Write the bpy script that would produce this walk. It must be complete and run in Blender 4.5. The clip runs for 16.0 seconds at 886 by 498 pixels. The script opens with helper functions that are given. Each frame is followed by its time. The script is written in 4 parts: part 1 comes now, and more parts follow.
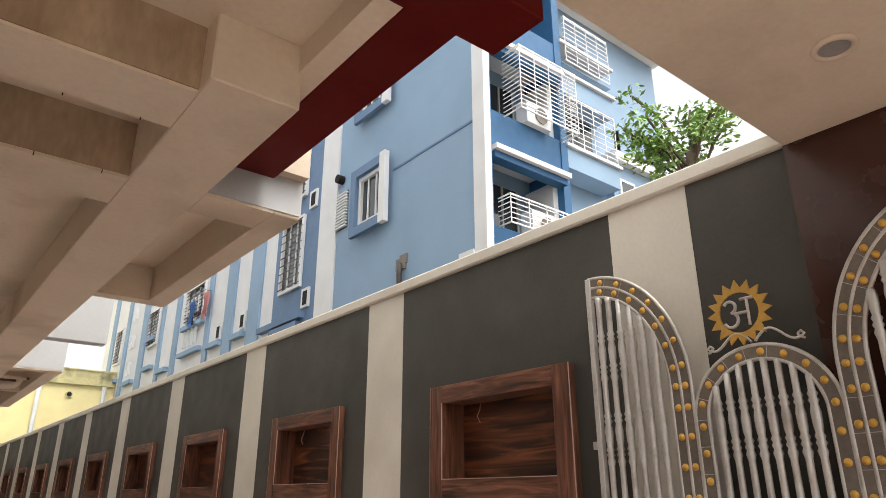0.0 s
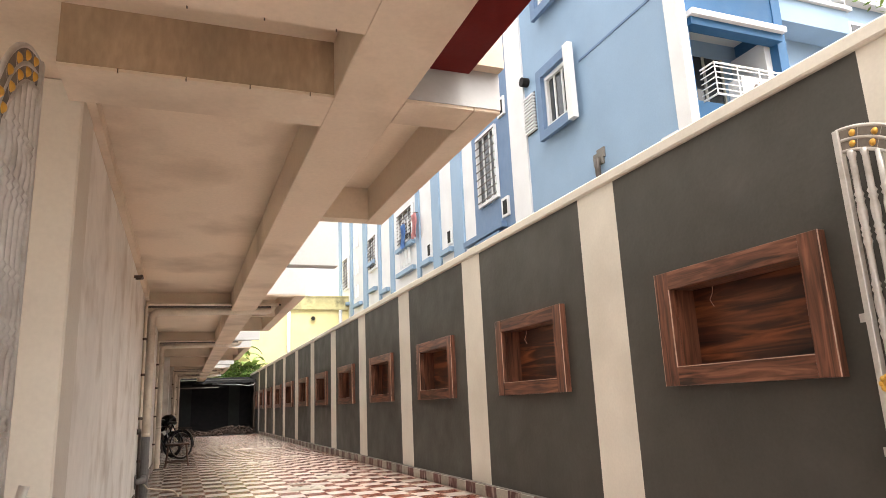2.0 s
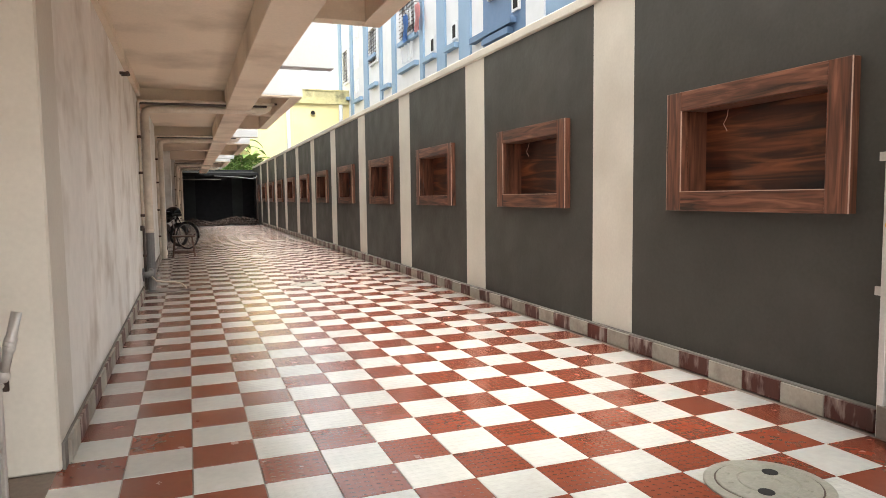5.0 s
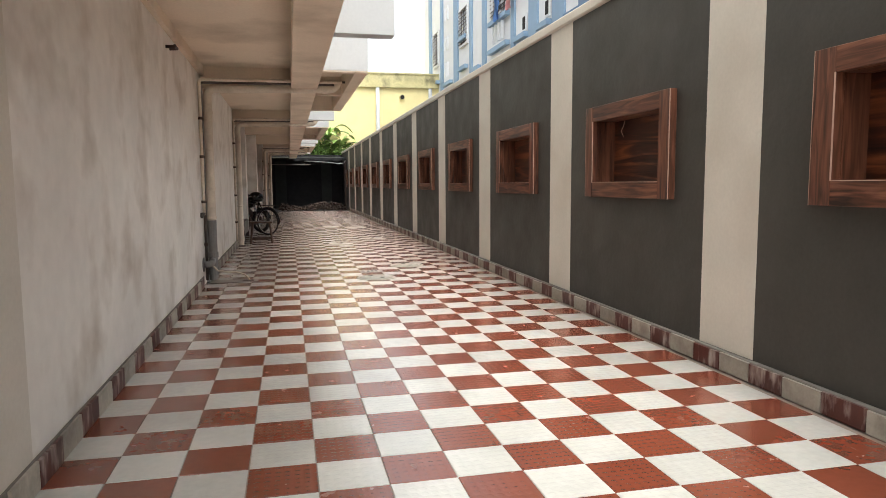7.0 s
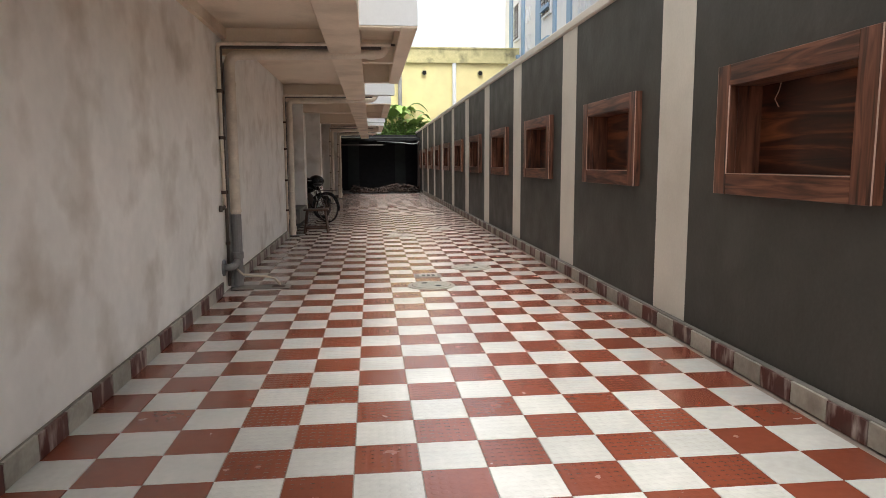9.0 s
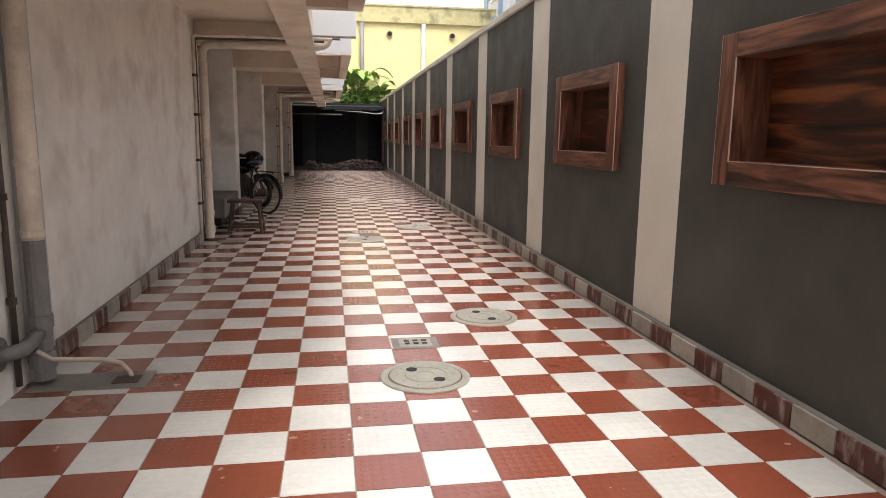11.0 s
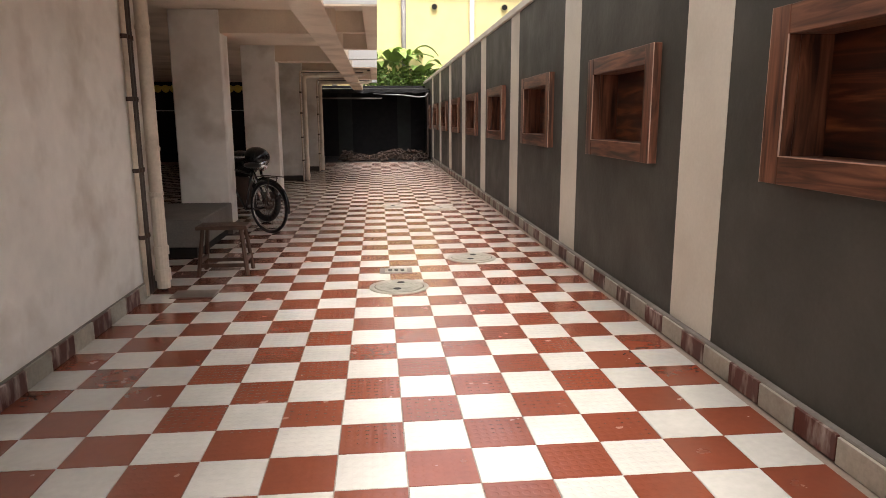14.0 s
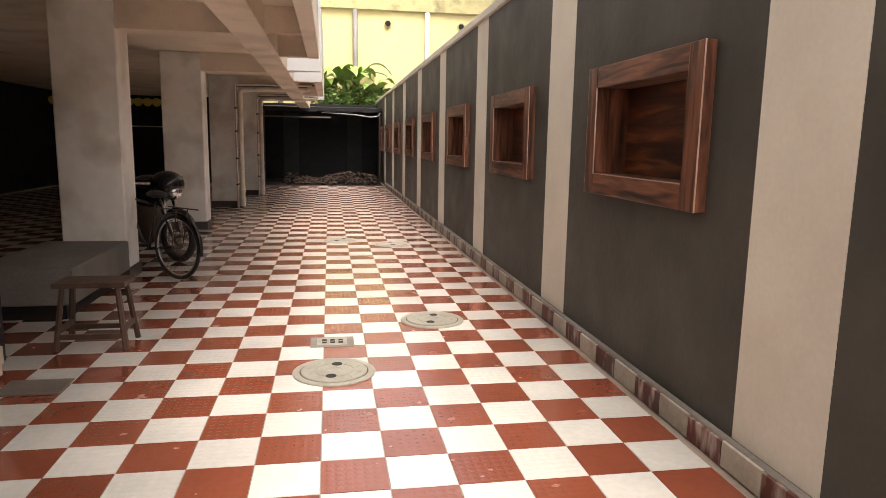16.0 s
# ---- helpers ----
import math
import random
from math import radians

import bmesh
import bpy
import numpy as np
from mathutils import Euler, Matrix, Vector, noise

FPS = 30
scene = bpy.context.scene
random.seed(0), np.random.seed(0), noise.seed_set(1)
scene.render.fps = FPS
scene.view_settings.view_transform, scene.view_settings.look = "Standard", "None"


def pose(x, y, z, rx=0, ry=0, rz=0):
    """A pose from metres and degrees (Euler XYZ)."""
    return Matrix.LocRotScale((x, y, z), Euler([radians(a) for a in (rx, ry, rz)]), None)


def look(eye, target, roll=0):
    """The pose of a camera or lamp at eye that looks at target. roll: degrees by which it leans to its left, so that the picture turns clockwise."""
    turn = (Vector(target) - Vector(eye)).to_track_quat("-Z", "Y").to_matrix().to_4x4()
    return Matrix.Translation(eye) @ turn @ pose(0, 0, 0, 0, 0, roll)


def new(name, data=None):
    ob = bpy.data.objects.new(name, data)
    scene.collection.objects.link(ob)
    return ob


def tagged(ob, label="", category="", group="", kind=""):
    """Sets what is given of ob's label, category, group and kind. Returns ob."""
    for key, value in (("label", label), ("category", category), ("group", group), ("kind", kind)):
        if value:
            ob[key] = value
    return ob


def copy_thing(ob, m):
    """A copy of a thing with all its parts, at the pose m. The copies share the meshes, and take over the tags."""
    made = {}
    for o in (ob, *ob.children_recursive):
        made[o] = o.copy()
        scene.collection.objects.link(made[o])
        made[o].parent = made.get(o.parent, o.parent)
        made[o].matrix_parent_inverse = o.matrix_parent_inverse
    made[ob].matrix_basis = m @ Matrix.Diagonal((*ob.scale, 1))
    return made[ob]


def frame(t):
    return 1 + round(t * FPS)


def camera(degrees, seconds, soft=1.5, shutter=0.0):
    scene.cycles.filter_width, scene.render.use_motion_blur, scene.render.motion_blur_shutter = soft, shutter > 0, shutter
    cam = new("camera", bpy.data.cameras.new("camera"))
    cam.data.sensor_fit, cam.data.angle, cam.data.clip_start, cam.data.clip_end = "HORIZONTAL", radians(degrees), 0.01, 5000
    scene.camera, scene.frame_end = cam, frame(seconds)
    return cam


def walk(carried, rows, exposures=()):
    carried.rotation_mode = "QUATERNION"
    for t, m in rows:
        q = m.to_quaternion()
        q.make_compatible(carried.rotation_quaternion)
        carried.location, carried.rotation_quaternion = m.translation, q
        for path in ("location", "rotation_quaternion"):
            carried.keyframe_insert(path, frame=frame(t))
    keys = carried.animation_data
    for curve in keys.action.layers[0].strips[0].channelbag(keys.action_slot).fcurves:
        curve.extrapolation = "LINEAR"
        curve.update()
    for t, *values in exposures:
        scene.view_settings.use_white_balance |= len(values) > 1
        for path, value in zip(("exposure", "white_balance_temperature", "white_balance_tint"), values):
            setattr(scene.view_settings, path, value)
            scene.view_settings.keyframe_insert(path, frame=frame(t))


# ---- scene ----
cam = camera(67.0, 16.0, soft=0.65)
PATH = [
    (0, (0.556, -4.418, 1.160), (1.735, -2.959, 1.855), -0.11),
    (0.5, (0.564, -4.436, 1.144), (1.576, -2.872, 1.873), -1.56),
    (1, (0.556, -4.326, 1.168), (1.470, -2.674, 1.827), -3.37),
    (1.5, (0.552, -4.265, 1.148), (1.360, -2.520, 1.697), -3.58),
    (2, (0.559, -4.247, 1.116), (1.269, -2.431, 1.559), -2.57),
    (2.5, (0.569, -4.240, 1.109), (1.208, -2.364, 1.378), -1.56),
    (3, (0.603, -4.248, 1.144), (1.246, -2.357, 1.246), -1.18),
    (3.5, (0.604, -4.231, 1.174), (1.323, -2.365, 1.136), -1.29),
    (6, (0.717, -3.814, 1.302), (1.378, -1.935, 1.117), -0.64),
    (6.5, (0.939, -3.546, 1.280), (1.483, -1.633, 1.071), -0.81),
    (7, (1.111, -3.262, 1.283), (1.555, -1.322, 1.088), -0.35),
    (7.5, (1.251, -2.908, 1.290), (1.571, -0.947, 1.062), -0.04),
    (8, (1.351, -2.558, 1.335), (1.588, -0.588, 1.085), -0.29),
    (8.5, (1.492, -2.177, 1.350), (1.701, -0.204, 1.098), -0.28),
    (11, (1.721, 2.080, 1.402), (2.046, 4.025, 1.071), 0.77),
    (11.5, (1.768, 2.773, 1.390), (2.204, 4.689, 1.018), 0.98),
    (12, (1.833, 3.234, 1.415), (2.297, 5.145, 1.051), 1.16),
    (12.5, (1.822, 3.591, 1.444), (2.291, 5.498, 1.068), 1.25),
    (13, (1.875, 3.956, 1.432), (2.352, 5.861, 1.054), 0.99),
    (13.5, (1.959, 4.552, 1.465), (2.320, 6.485, 1.102), 0.42),
    (14, (2.005, 5.388, 1.465), (2.193, 7.343, 1.086), -0.22),
    (14.5, (2.090, 5.748, 1.465), (2.207, 7.703, 1.062), -0.71),
    (15, (2.166, 6.232, 1.485), (2.293, 8.188, 1.087), -0.25),
    (15.5, (2.142, 6.606, 1.507), (2.403, 8.555, 1.139), 0.63),
    (16, (2.153, 7.002, 1.478), (2.485, 8.949, 1.163), 0.97),
]

walk(cam, [(t, look(e, g, r)) for t, e, g, r in PATH],
     exposures=[(0.0, 1.45 - 0.06, 6700, 9), (1.0, 1.45 + 0.5, 6850, 10), (2.0, 1.45 + 0.6, 6950, 12), (3.5, 1.45 + 0.68, 6650, 8), (6.5, 1.45 + 0.32, 6500, 8), (8.5, 1.45 - 0.08, 6400, 9), (11.0, 1.45 + 0.14, 6550, 14), (13.0, 1.45 + 0.22, 6750, 15), (16.0, 1.45 + 0.4, 7250, 17)])

# ---- light: a bright hazy sky and a soft high sun ----
world = bpy.data.worlds.new("world")
scene.world = world
world.use_nodes = True
wn, wl = world.node_tree.nodes, world.node_tree.links
SUN_UP, SUN_TURN = 64.0, 167.0
sky = wn.new("ShaderNodeTexSky")
sky.sky_type = "NISHITA"
sky.sun_disc = False
sky.sun_elevation = radians(SUN_UP)
sky.sun_rotation = radians(SUN_TURN)
sky.dust_density = 6.0
sky.air_density = 1.0
haze = wn.new("ShaderNodeHueSaturation")
haze.inputs["Saturation"].default_value = 0.18
wl.new(sky.outputs[0], haze.inputs["Color"])
wl.new(haze.outputs[0], wn["Background"].inputs[0])
wn["Background"].inputs[1].default_value = 0.15
sun = new("sun", bpy.data.lights.new("sun", "SUN"))
sun.data.energy, sun.data.angle, sun.data.color = 0.22, radians(10), (1.0, 0.94, 0.85)
sun_way = Vector((math.sin(radians(SUN_TURN)) * math.cos(radians(SUN_UP)), math.cos(radians(SUN_TURN)) * math.cos(radians(SUN_UP)), math.sin(radians(SUN_UP))))
sun.matrix_basis = look(sun_way * 60, (0, 0, 0))


# ---- materials ----
def material(name, colour, rough=0.6, metal=0.0, vary=0.18, grain=40.0, patch=1.6, bump=0.15, bump_scale=90.0,
             stain=None, stain_amount=0.0, stain_scale=0.7, random_amount=0.0, stretch=(1, 1, 1), gloss=0.5):
    m = bpy.data.materials.new(name)
    m.use_nodes = True
    n, l = m.node_tree.nodes, m.node_tree.links
    b = n["Principled BSDF"]
    b.inputs["Roughness"].default_value = rough
    b.inputs["Metallic"].default_value = metal
    b.inputs["Specular IOR Level"].default_value = gloss
    geo = n.new("ShaderNodeNewGeometry")
    mp = n.new("ShaderNodeVectorMath")
    mp.operation = "MULTIPLY"
    mp.inputs[1].default_value = stretch
    l.new(geo.outputs["Position"], mp.inputs[0])

    def noisy(scale, detail=5.0):
        t = n.new("ShaderNodeTexNoise")
        t.inputs["Scale"].default_value = scale
        t.inputs["Detail"].default_value = detail
        l.new(mp.outputs[0], t.inputs["Vector"])
        return t.outputs["Fac"]

    def ramp(fac, lo, hi, a, c):
        r = n.new("ShaderNodeMapRange")
        r.inputs["From Min"].default_value, r.inputs["From Max"].default_value = lo, hi
        r.inputs["To Min"].default_value, r.inputs["To Max"].default_value = a, c
        l.new(fac, r.inputs["Value"])
        return r.outputs["Result"]

    def times(a, c):
        t = n.new("ShaderNodeMath")
        t.operation = "MULTIPLY"
        l.new(a, t.inputs[0])
        if isinstance(c, float):
            t.inputs[1].default_value = c
        else:
            l.new(c, t.inputs[1])
        return t.outputs[0]

    fac = times(ramp(noisy(patch), 0.3, 0.7, 1 - vary, 1 + vary), ramp(noisy(grain), 0.3, 0.7, 1 - vary * 0.5, 1 + vary * 0.5))
    if random_amount:
        oi = n.new("ShaderNodeObjectInfo")
        fac = times(fac, ramp(oi.outputs["Random"], 0, 1, 1 - random_amount, 1 + random_amount))
        fac = times(fac, ramp(geo.outputs["Random Per Island"], 0, 1, 1 - random_amount, 1 + random_amount))
    mixer = n.new("ShaderNodeVectorMath")
    mixer.operation = "SCALE"
    mixer.inputs[0].default_value = colour
    l.new(fac, mixer.inputs["Scale"])
    out = mixer.outputs[0]
    if stain:
        mx = n.new("ShaderNodeMix")
        mx.data_type = "RGBA"
        l.new(times(ramp(noisy(stain_scale, 8.0), 0.5, 0.72, 0, 1), stain_amount), mx.inputs["Factor"])
        l.new(out, mx.inputs["A"])
        mx.inputs["B"].default_value = (*stain, 1)
        out = mx.outputs["Result"]
    l.new(out, b.inputs["Base Color"])
    l.new(ramp(noisy(patch * 3), 0.3, 0.7, max(rough - 0.08, 0.03), min(rough + 0.08, 1)), b.inputs["Roughness"])
    if bump:
        bp = n.new("ShaderNodeBump")
        bp.inputs["Strength"].default_value = bump
        bp.inputs["Distance"].default_value = 0.004
        l.new(noisy(bump_scale, 3.0), bp.inputs["Height"])
        l.new(bp.outputs[0], b.inputs["Normal"])
    return m


def wood(name, along, dark, mid, light, rough=0.35, coarse=1.0):
    """Streaked veneer whose grain runs along the axis given (1: y, 2: z)."""
    m = bpy.data.materials.new(name)
    m.use_nodes = True
    n, l = m.node_tree.nodes, m.node_tree.links
    b = n["Principled BSDF"]
    b.inputs["Roughness"].default_value = rough
    geo = n.new("ShaderNodeNewGeometry")
    s = n.new("ShaderNodeVectorMath")
    s.operation = "MULTIPLY"
    s.inputs[1].default_value = (9, 0.9, 11) if along == 1 else (9, 11, 0.9)
    l.new(geo.outputs["Position"], s.inputs[0])
    t = n.new("ShaderNodeTexNoise")
    t.inputs["Scale"].default_value = 2.1 * coarse
    t.inputs["Detail"].default_value = 7.0
    t.inputs["Distortion"].default_value = 0.9
    l.new(s.outputs[0], t.inputs["Vector"])
    r = n.new("ShaderNodeValToRGB")
    e = r.color_ramp.elements
    e[0].position, e[0].color = 0.33, (*dark, 1)
    e[1].position, e[1].color = 0.68, (*light, 1)
    k = e.new(0.5)
    k.color = (*mid, 1)
    l.new(t.outputs["Fac"], r.inputs["Fac"])
    l.new(r.outputs[0], b.inputs["Base Color"])
    bp = n.new("ShaderNodeBump")
    bp.inputs["Strength"].default_value = 0.12
    bp.inputs["Distance"].default_value = 0.003
    l.new(t.outputs["Fac"], bp.inputs["Height"])
    l.new(bp.outputs[0], b.inputs["Normal"])
    return m


def tile_material(name, colour, rough, dotted):
    """Cement tile, smooth or with a grid of raised dots."""
    m = material(name, colour, rough, vary=0.1, grain=25, patch=2.3, bump=0, random_amount=0.07, gloss=1.0)
    n, l = m.node_tree.nodes, m.node_tree.links
    geo = n.new("ShaderNodeNewGeometry")
    bp = n.new("ShaderNodeBump")
    bp.inputs["Distance"].default_value = 0.003
    if dotted:
        v = n.new("ShaderNodeTexVoronoi")
        v.inputs["Scale"].default_value = 1 / 0.0428
        v.inputs["Randomness"].default_value = 0.0
        l.new(geo.outputs["Position"], v.inputs["Vector"])
        r = n.new("ShaderNodeMapRange")
        r.inputs["From Min"].default_value, r.inputs["From Max"].default_value = 0.42, 0.3
        l.new(v.outputs["Distance"], r.inputs["Value"])
        bp.inputs["Strength"].default_value = 0.22
        l.new(r.outputs[0], bp.inputs["Height"])
    else:
        t = n.new("ShaderNodeTexNoise")
        t.inputs["Scale"].default_value = 14
        l.new(geo.outputs["Position"], t.inputs["Vector"])
        bp.inputs["Strength"].default_value = 0.1
        l.new(t.outputs["Fac"], bp.inputs["Height"])
    l.new(bp.outputs[0], n["Principled BSDF"].inputs["Normal"])
    return m


def glass_material(name, colour, rough=0.05):
    m = bpy.data.materials.new(name)
    m.use_nodes = True
    b = m.node_tree.nodes["Principled BSDF"]
    b.inputs["Base Color"].default_value = (*colour, 1)
    b.inputs["Roughness"].default_value = rough
    b.inputs["Specular IOR Level"].default_value = 0.8
    return m


RED = (0.205, 0.052, 0.027)
CREAM = (0.56, 0.55, 0.505)
M_RED = tile_material("red_tile", RED, 0.2, False)
M_CREAM = tile_material("cream_tile", CREAM, 0.19, False)
M_RED_DOT = tile_material("red_dotted_tile", RED, 0.2, True)
M_CREAM_DOT = tile_material("cream_dotted_tile", CREAM, 0.19, True)
M_SKIRT_RED = material("skirting_red", (0.085, 0.018, 0.011), 0.45, stain=(0.55, 0.47, 0.42), stain_amount=0.75, stain_scale=15, stretch=(1, 1, 0.3), random_amount=0.15)
M_SKIRT_GREY = material("skirting_grey", (0.40, 0.37, 0.31), 0.6, stain=(0.16, 0.13, 0.1), stain_amount=0.5, stain_scale=6, random_amount=0.12)
M_GROUT = material("grout", (0.22, 0.175, 0.14), 0.85)
M_GREY = material("grey_wall_paint", (0.050, 0.048, 0.040), 0.6, vary=0.14, patch=0.9, bump=0.8, bump_scale=13, stain=(0.095, 0.088, 0.078), stain_amount=0.4, stain_scale=1.3)
M_STRIPE = material("cream_paint", (0.68, 0.64, 0.56), 0.6, vary=0.06, bump=0.3, bump_scale=28, stain=(0.42, 0.36, 0.28), stain_amount=0.3, stain_scale=1.1)
M_PLASTER = material("off_white_plaster", (0.84, 0.815, 0.76), 0.8, vary=0.07, patch=1.3, grain=9, bump=0.22, bump_scale=14, stain=(0.36, 0.28, 0.19), stain_amount=0.5, stain_scale=1.9)
M_CEIL = material("ceiling_paint", (0.72, 0.61, 0.48), 0.8, vary=0.07, patch=0.7, bump=0.25, bump_scale=24, stain=(0.30, 0.21, 0.13), stain_amount=0.5, stain_scale=1.2)
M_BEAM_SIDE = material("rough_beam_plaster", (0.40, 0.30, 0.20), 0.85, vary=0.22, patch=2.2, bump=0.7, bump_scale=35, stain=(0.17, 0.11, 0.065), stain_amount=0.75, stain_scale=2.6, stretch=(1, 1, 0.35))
M_WHITE = material("white_paint", (0.46, 0.47, 0.47), 0.6, vary=0.05, stain=(0.5, 0.47, 0.42), stain_amount=0.35, stain_scale=0.8)
M_FASCIA = material("dark_red_paint", (0.11, 0.005, 0.004), 0.6, vary=0.12, gloss=0.12)
M_GRANITE = material("maroon_granite", (0.06, 0.022, 0.016), 0.25, vary=0.3, grain=120)
M_WOOD_H = wood("veneer_lengthwise", 1, (0.018, 0.007, 0.004), (0.125, 0.046, 0.025), (0.27, 0.115, 0.066))
M_WOOD_V = wood("veneer_upright", 2, (0.030, 0.011, 0.007), (0.13, 0.050, 0.028), (0.25, 0.10, 0.058))
# Dark streaked veneer, mid tone lowered further for shade in the niche.
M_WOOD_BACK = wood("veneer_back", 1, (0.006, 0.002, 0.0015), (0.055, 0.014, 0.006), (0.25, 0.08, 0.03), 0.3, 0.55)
M_EDGE = material("edge_strip", (0.52, 0.36, 0.28), 0.4)
M_STEEL = material("silver_painted_steel", (0.58, 0.56, 0.53), 0.4, metal=0.35, vary=0.12, grain=60, stain=(0.22, 0.17, 0.12), stain_amount=0.45, stain_scale=7)
# Dull steel, its base colour darkened for shade behind the gate rims.
M_STEEL_DARK = material("shaded_dull_steel", (0.19, 0.165, 0.14), 0.55, metal=0.4, vary=0.2)
M_GOLD = material("gold_paint", (0.66, 0.38, 0.07), 0.35, metal=0.4, vary=0.15)
M_SUN = material("ochre_metal", (0.56, 0.33, 0.07), 0.5, metal=0.2)
M_PIPE = material("cream_pipe", (0.68, 0.60, 0.49), 0.45, vary=0.12, stain=(0.28, 0.22, 0.16), stain_amount=0.5, stain_scale=4)
M_PIPE_GREY = material("grey_pipe", (0.17, 0.165, 0.16), 0.5, vary=0.2, stain=(0.3, 0.28, 0.25), stain_amount=0.4, stain_scale=8)
M_PIPE_DARK = material("dark_pipe", (0.07, 0.055, 0.045), 0.5)
M_RUST = material("rusty_iron", (0.06, 0.035, 0.025), 0.7, vary=0.3)
M_MANHOLE = material("worn_cement_cover", (0.27, 0.26, 0.215), 0.55, vary=0.2, grain=60, patch=6, bump=0.5, stain=(0.16, 0.14, 0.11), stain_amount=0.6, stain_scale=6)
# Near-black standing in for shade inside openings; also the black fan outlet.
M_HOLE = material("opening_shade_black", (0.01, 0.009, 0.008), 0.9)
M_BLUE = material("light_blue_paint", (0.24, 0.36, 0.50), 0.6, vary=0.06, patch=0.4, stain=(0.16, 0.25, 0.36), stain_amount=0.3, stain_scale=0.5)
M_BLUE_MID = material("grey_blue_paint", (0.12, 0.20, 0.33), 0.6, vary=0.06)
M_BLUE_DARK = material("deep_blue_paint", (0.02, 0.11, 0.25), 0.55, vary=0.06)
M_BWHITE = material("white_facade_paint", (0.70, 0.71, 0.72), 0.6, vary=0.04)
M_GRILLE = material("white_grille_paint", (0.78, 0.78, 0.78), 0.45)
M_PANE = glass_material("dark_window_glass", (0.03, 0.035, 0.04))
M_CURTAIN = material("pale_curtain", (0.42, 0.42, 0.38), 0.8, vary=0.25, stretch=(1, 6, 0.2), patch=4)
M_YELLOW = material("pale_yellow_paint", (0.80, 0.70, 0.36), 0.7, vary=0.06, stain=(0.62, 0.54, 0.28), stain_amount=0.3, stain_scale=0.4)
M_YGREY = material("mossy_parapet", (0.55, 0.50, 0.27), 0.85, vary=0.25, stain=(0.12, 0.11, 0.07), stain_amount=0.8, stain_scale=1.6)
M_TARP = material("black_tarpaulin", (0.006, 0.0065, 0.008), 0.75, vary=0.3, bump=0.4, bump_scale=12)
# Near-black base colour stands in for the deep shade of bay and shed.
M_SHADE_WALL = material("shaded_interior_wall", (0.006, 0.006, 0.008), 0.7)
# Real stripe paint, its base colour darkened with the shed's shade.
M_SHED_STRIPE = material("shaded_green_grey_paint", (0.03, 0.034, 0.034), 0.7)
M_HUSK = material("dry_husk", (0.020, 0.010, 0.006), 0.85, vary=0.4, grain=20, random_amount=0.4)
M_LEAF = material("leaf", (0.15, 0.27, 0.055), 0.45, vary=0.3, random_amount=0.35)
M_BANANA = material("banana_leaf", (0.30, 0.46, 0.12), 0.4, vary=0.2, random_amount=0.2)
M_BARK = material("bark", (0.11, 0.08, 0.055), 0.9, vary=0.3)
M_STOOL = material("worn_dark_wood", (0.06, 0.032, 0.019), 0.55, vary=0.3, stretch=(8, 8, 1))
M_RUBBER = material("black_rubber", (0.012, 0.012, 0.012), 0.6)
M_BIKE = material("black_enamel", (0.01, 0.01, 0.011), 0.15)
M_CHROME = material("chrome", (0.6, 0.6, 0.6), 0.12, metal=1.0, bump=0)
M_STONE = material("grey_cement", (0.18, 0.165, 0.145), 0.8, vary=0.2, stain=(0.1, 0.09, 0.08), stain_amount=0.5, stain_scale=2)
M_EARTH = material("earth", (0.16, 0.12, 0.08), 0.95, vary=0.3)
M_HOSE = material("pale_hose", (0.5, 0.44, 0.34), 0.5)
M_CLOTH_BLUE = material("blue_cloth", (0.10, 0.22, 0.50), 0.9)
M_CLOTH_PINK = material("pink_cloth", (0.60, 0.28, 0.28), 0.9)
M_LAMP = material("frosted_lamp", (0.30, 0.29, 0.28), 0.3)
M_AWNING = material("yellow_awning", (0.65, 0.50, 0.10), 0.6)


# ---- building blocks ----
def box(bm, x0, x1, y0, y1, z0, z1, bevel=0.0):
    r = bmesh.ops.create_cube(bm, size=1, matrix=Matrix.Translation(((x0 + x1) / 2, (y0 + y1) / 2, (z0 + z1) / 2)) @ Matrix.Diagonal((abs(x1 - x0), abs(y1 - y0), abs(z1 - z0), 1)))
    if bevel:
        edges = {e for v in r["verts"] for e in v.link_edges}
        bmesh.ops.bevel(bm, geom=list(edges), offset=bevel, segments=1, affect="EDGES")


def cyl(bm, p, q, r, r2=None, seg=12, caps=True):
    p, q = Vector(p), Vector(q)
    m = Matrix.Translation((p + q) / 2) @ (q - p).to_track_quat("Z", "Y").to_matrix().to_4x4()
    bmesh.ops.create_cone(bm, cap_ends=caps, segments=seg, radius1=r, radius2=r if r2 is None else r2, depth=(q - p).length, matrix=m)


def tube(bm, pts, r, seg=8, closed=False):
    """A round tube along a line of points."""
    pts = [Vector(p) for p in pts]
    n, rings, up = len(pts), [], None
    for i, p in enumerate(pts):
        if closed:
            d = pts[(i + 1) % n] - pts[i - 1]
        else:
            d = pts[min(i + 1, n - 1)] - pts[max(i - 1, 0)]
        d.normalize()
        if up is None:
            up = Vector((0, 0, 1)) if abs(d.z) < 0.9 else Vector((1, 0, 0))
        side = d.cross(up).normalized()
        up = side.cross(d).normalized()
        rings.append([bm.verts.new(p + r * (math.cos(a) * side + math.sin(a) * up)) for a in (2 * math.pi * k / seg for k in range(seg))])
    for i in range(n if closed else n - 1):
        a, c = rings[i], rings[(i + 1) % n]
        for k in range(seg):
            bm.faces.new((a[k], a[(k + 1) % seg], c[(k + 1) % seg], c[k]))
    if not closed:
        bm.faces.new(rings[0][::-1])
        bm.faces.new(rings[-1])


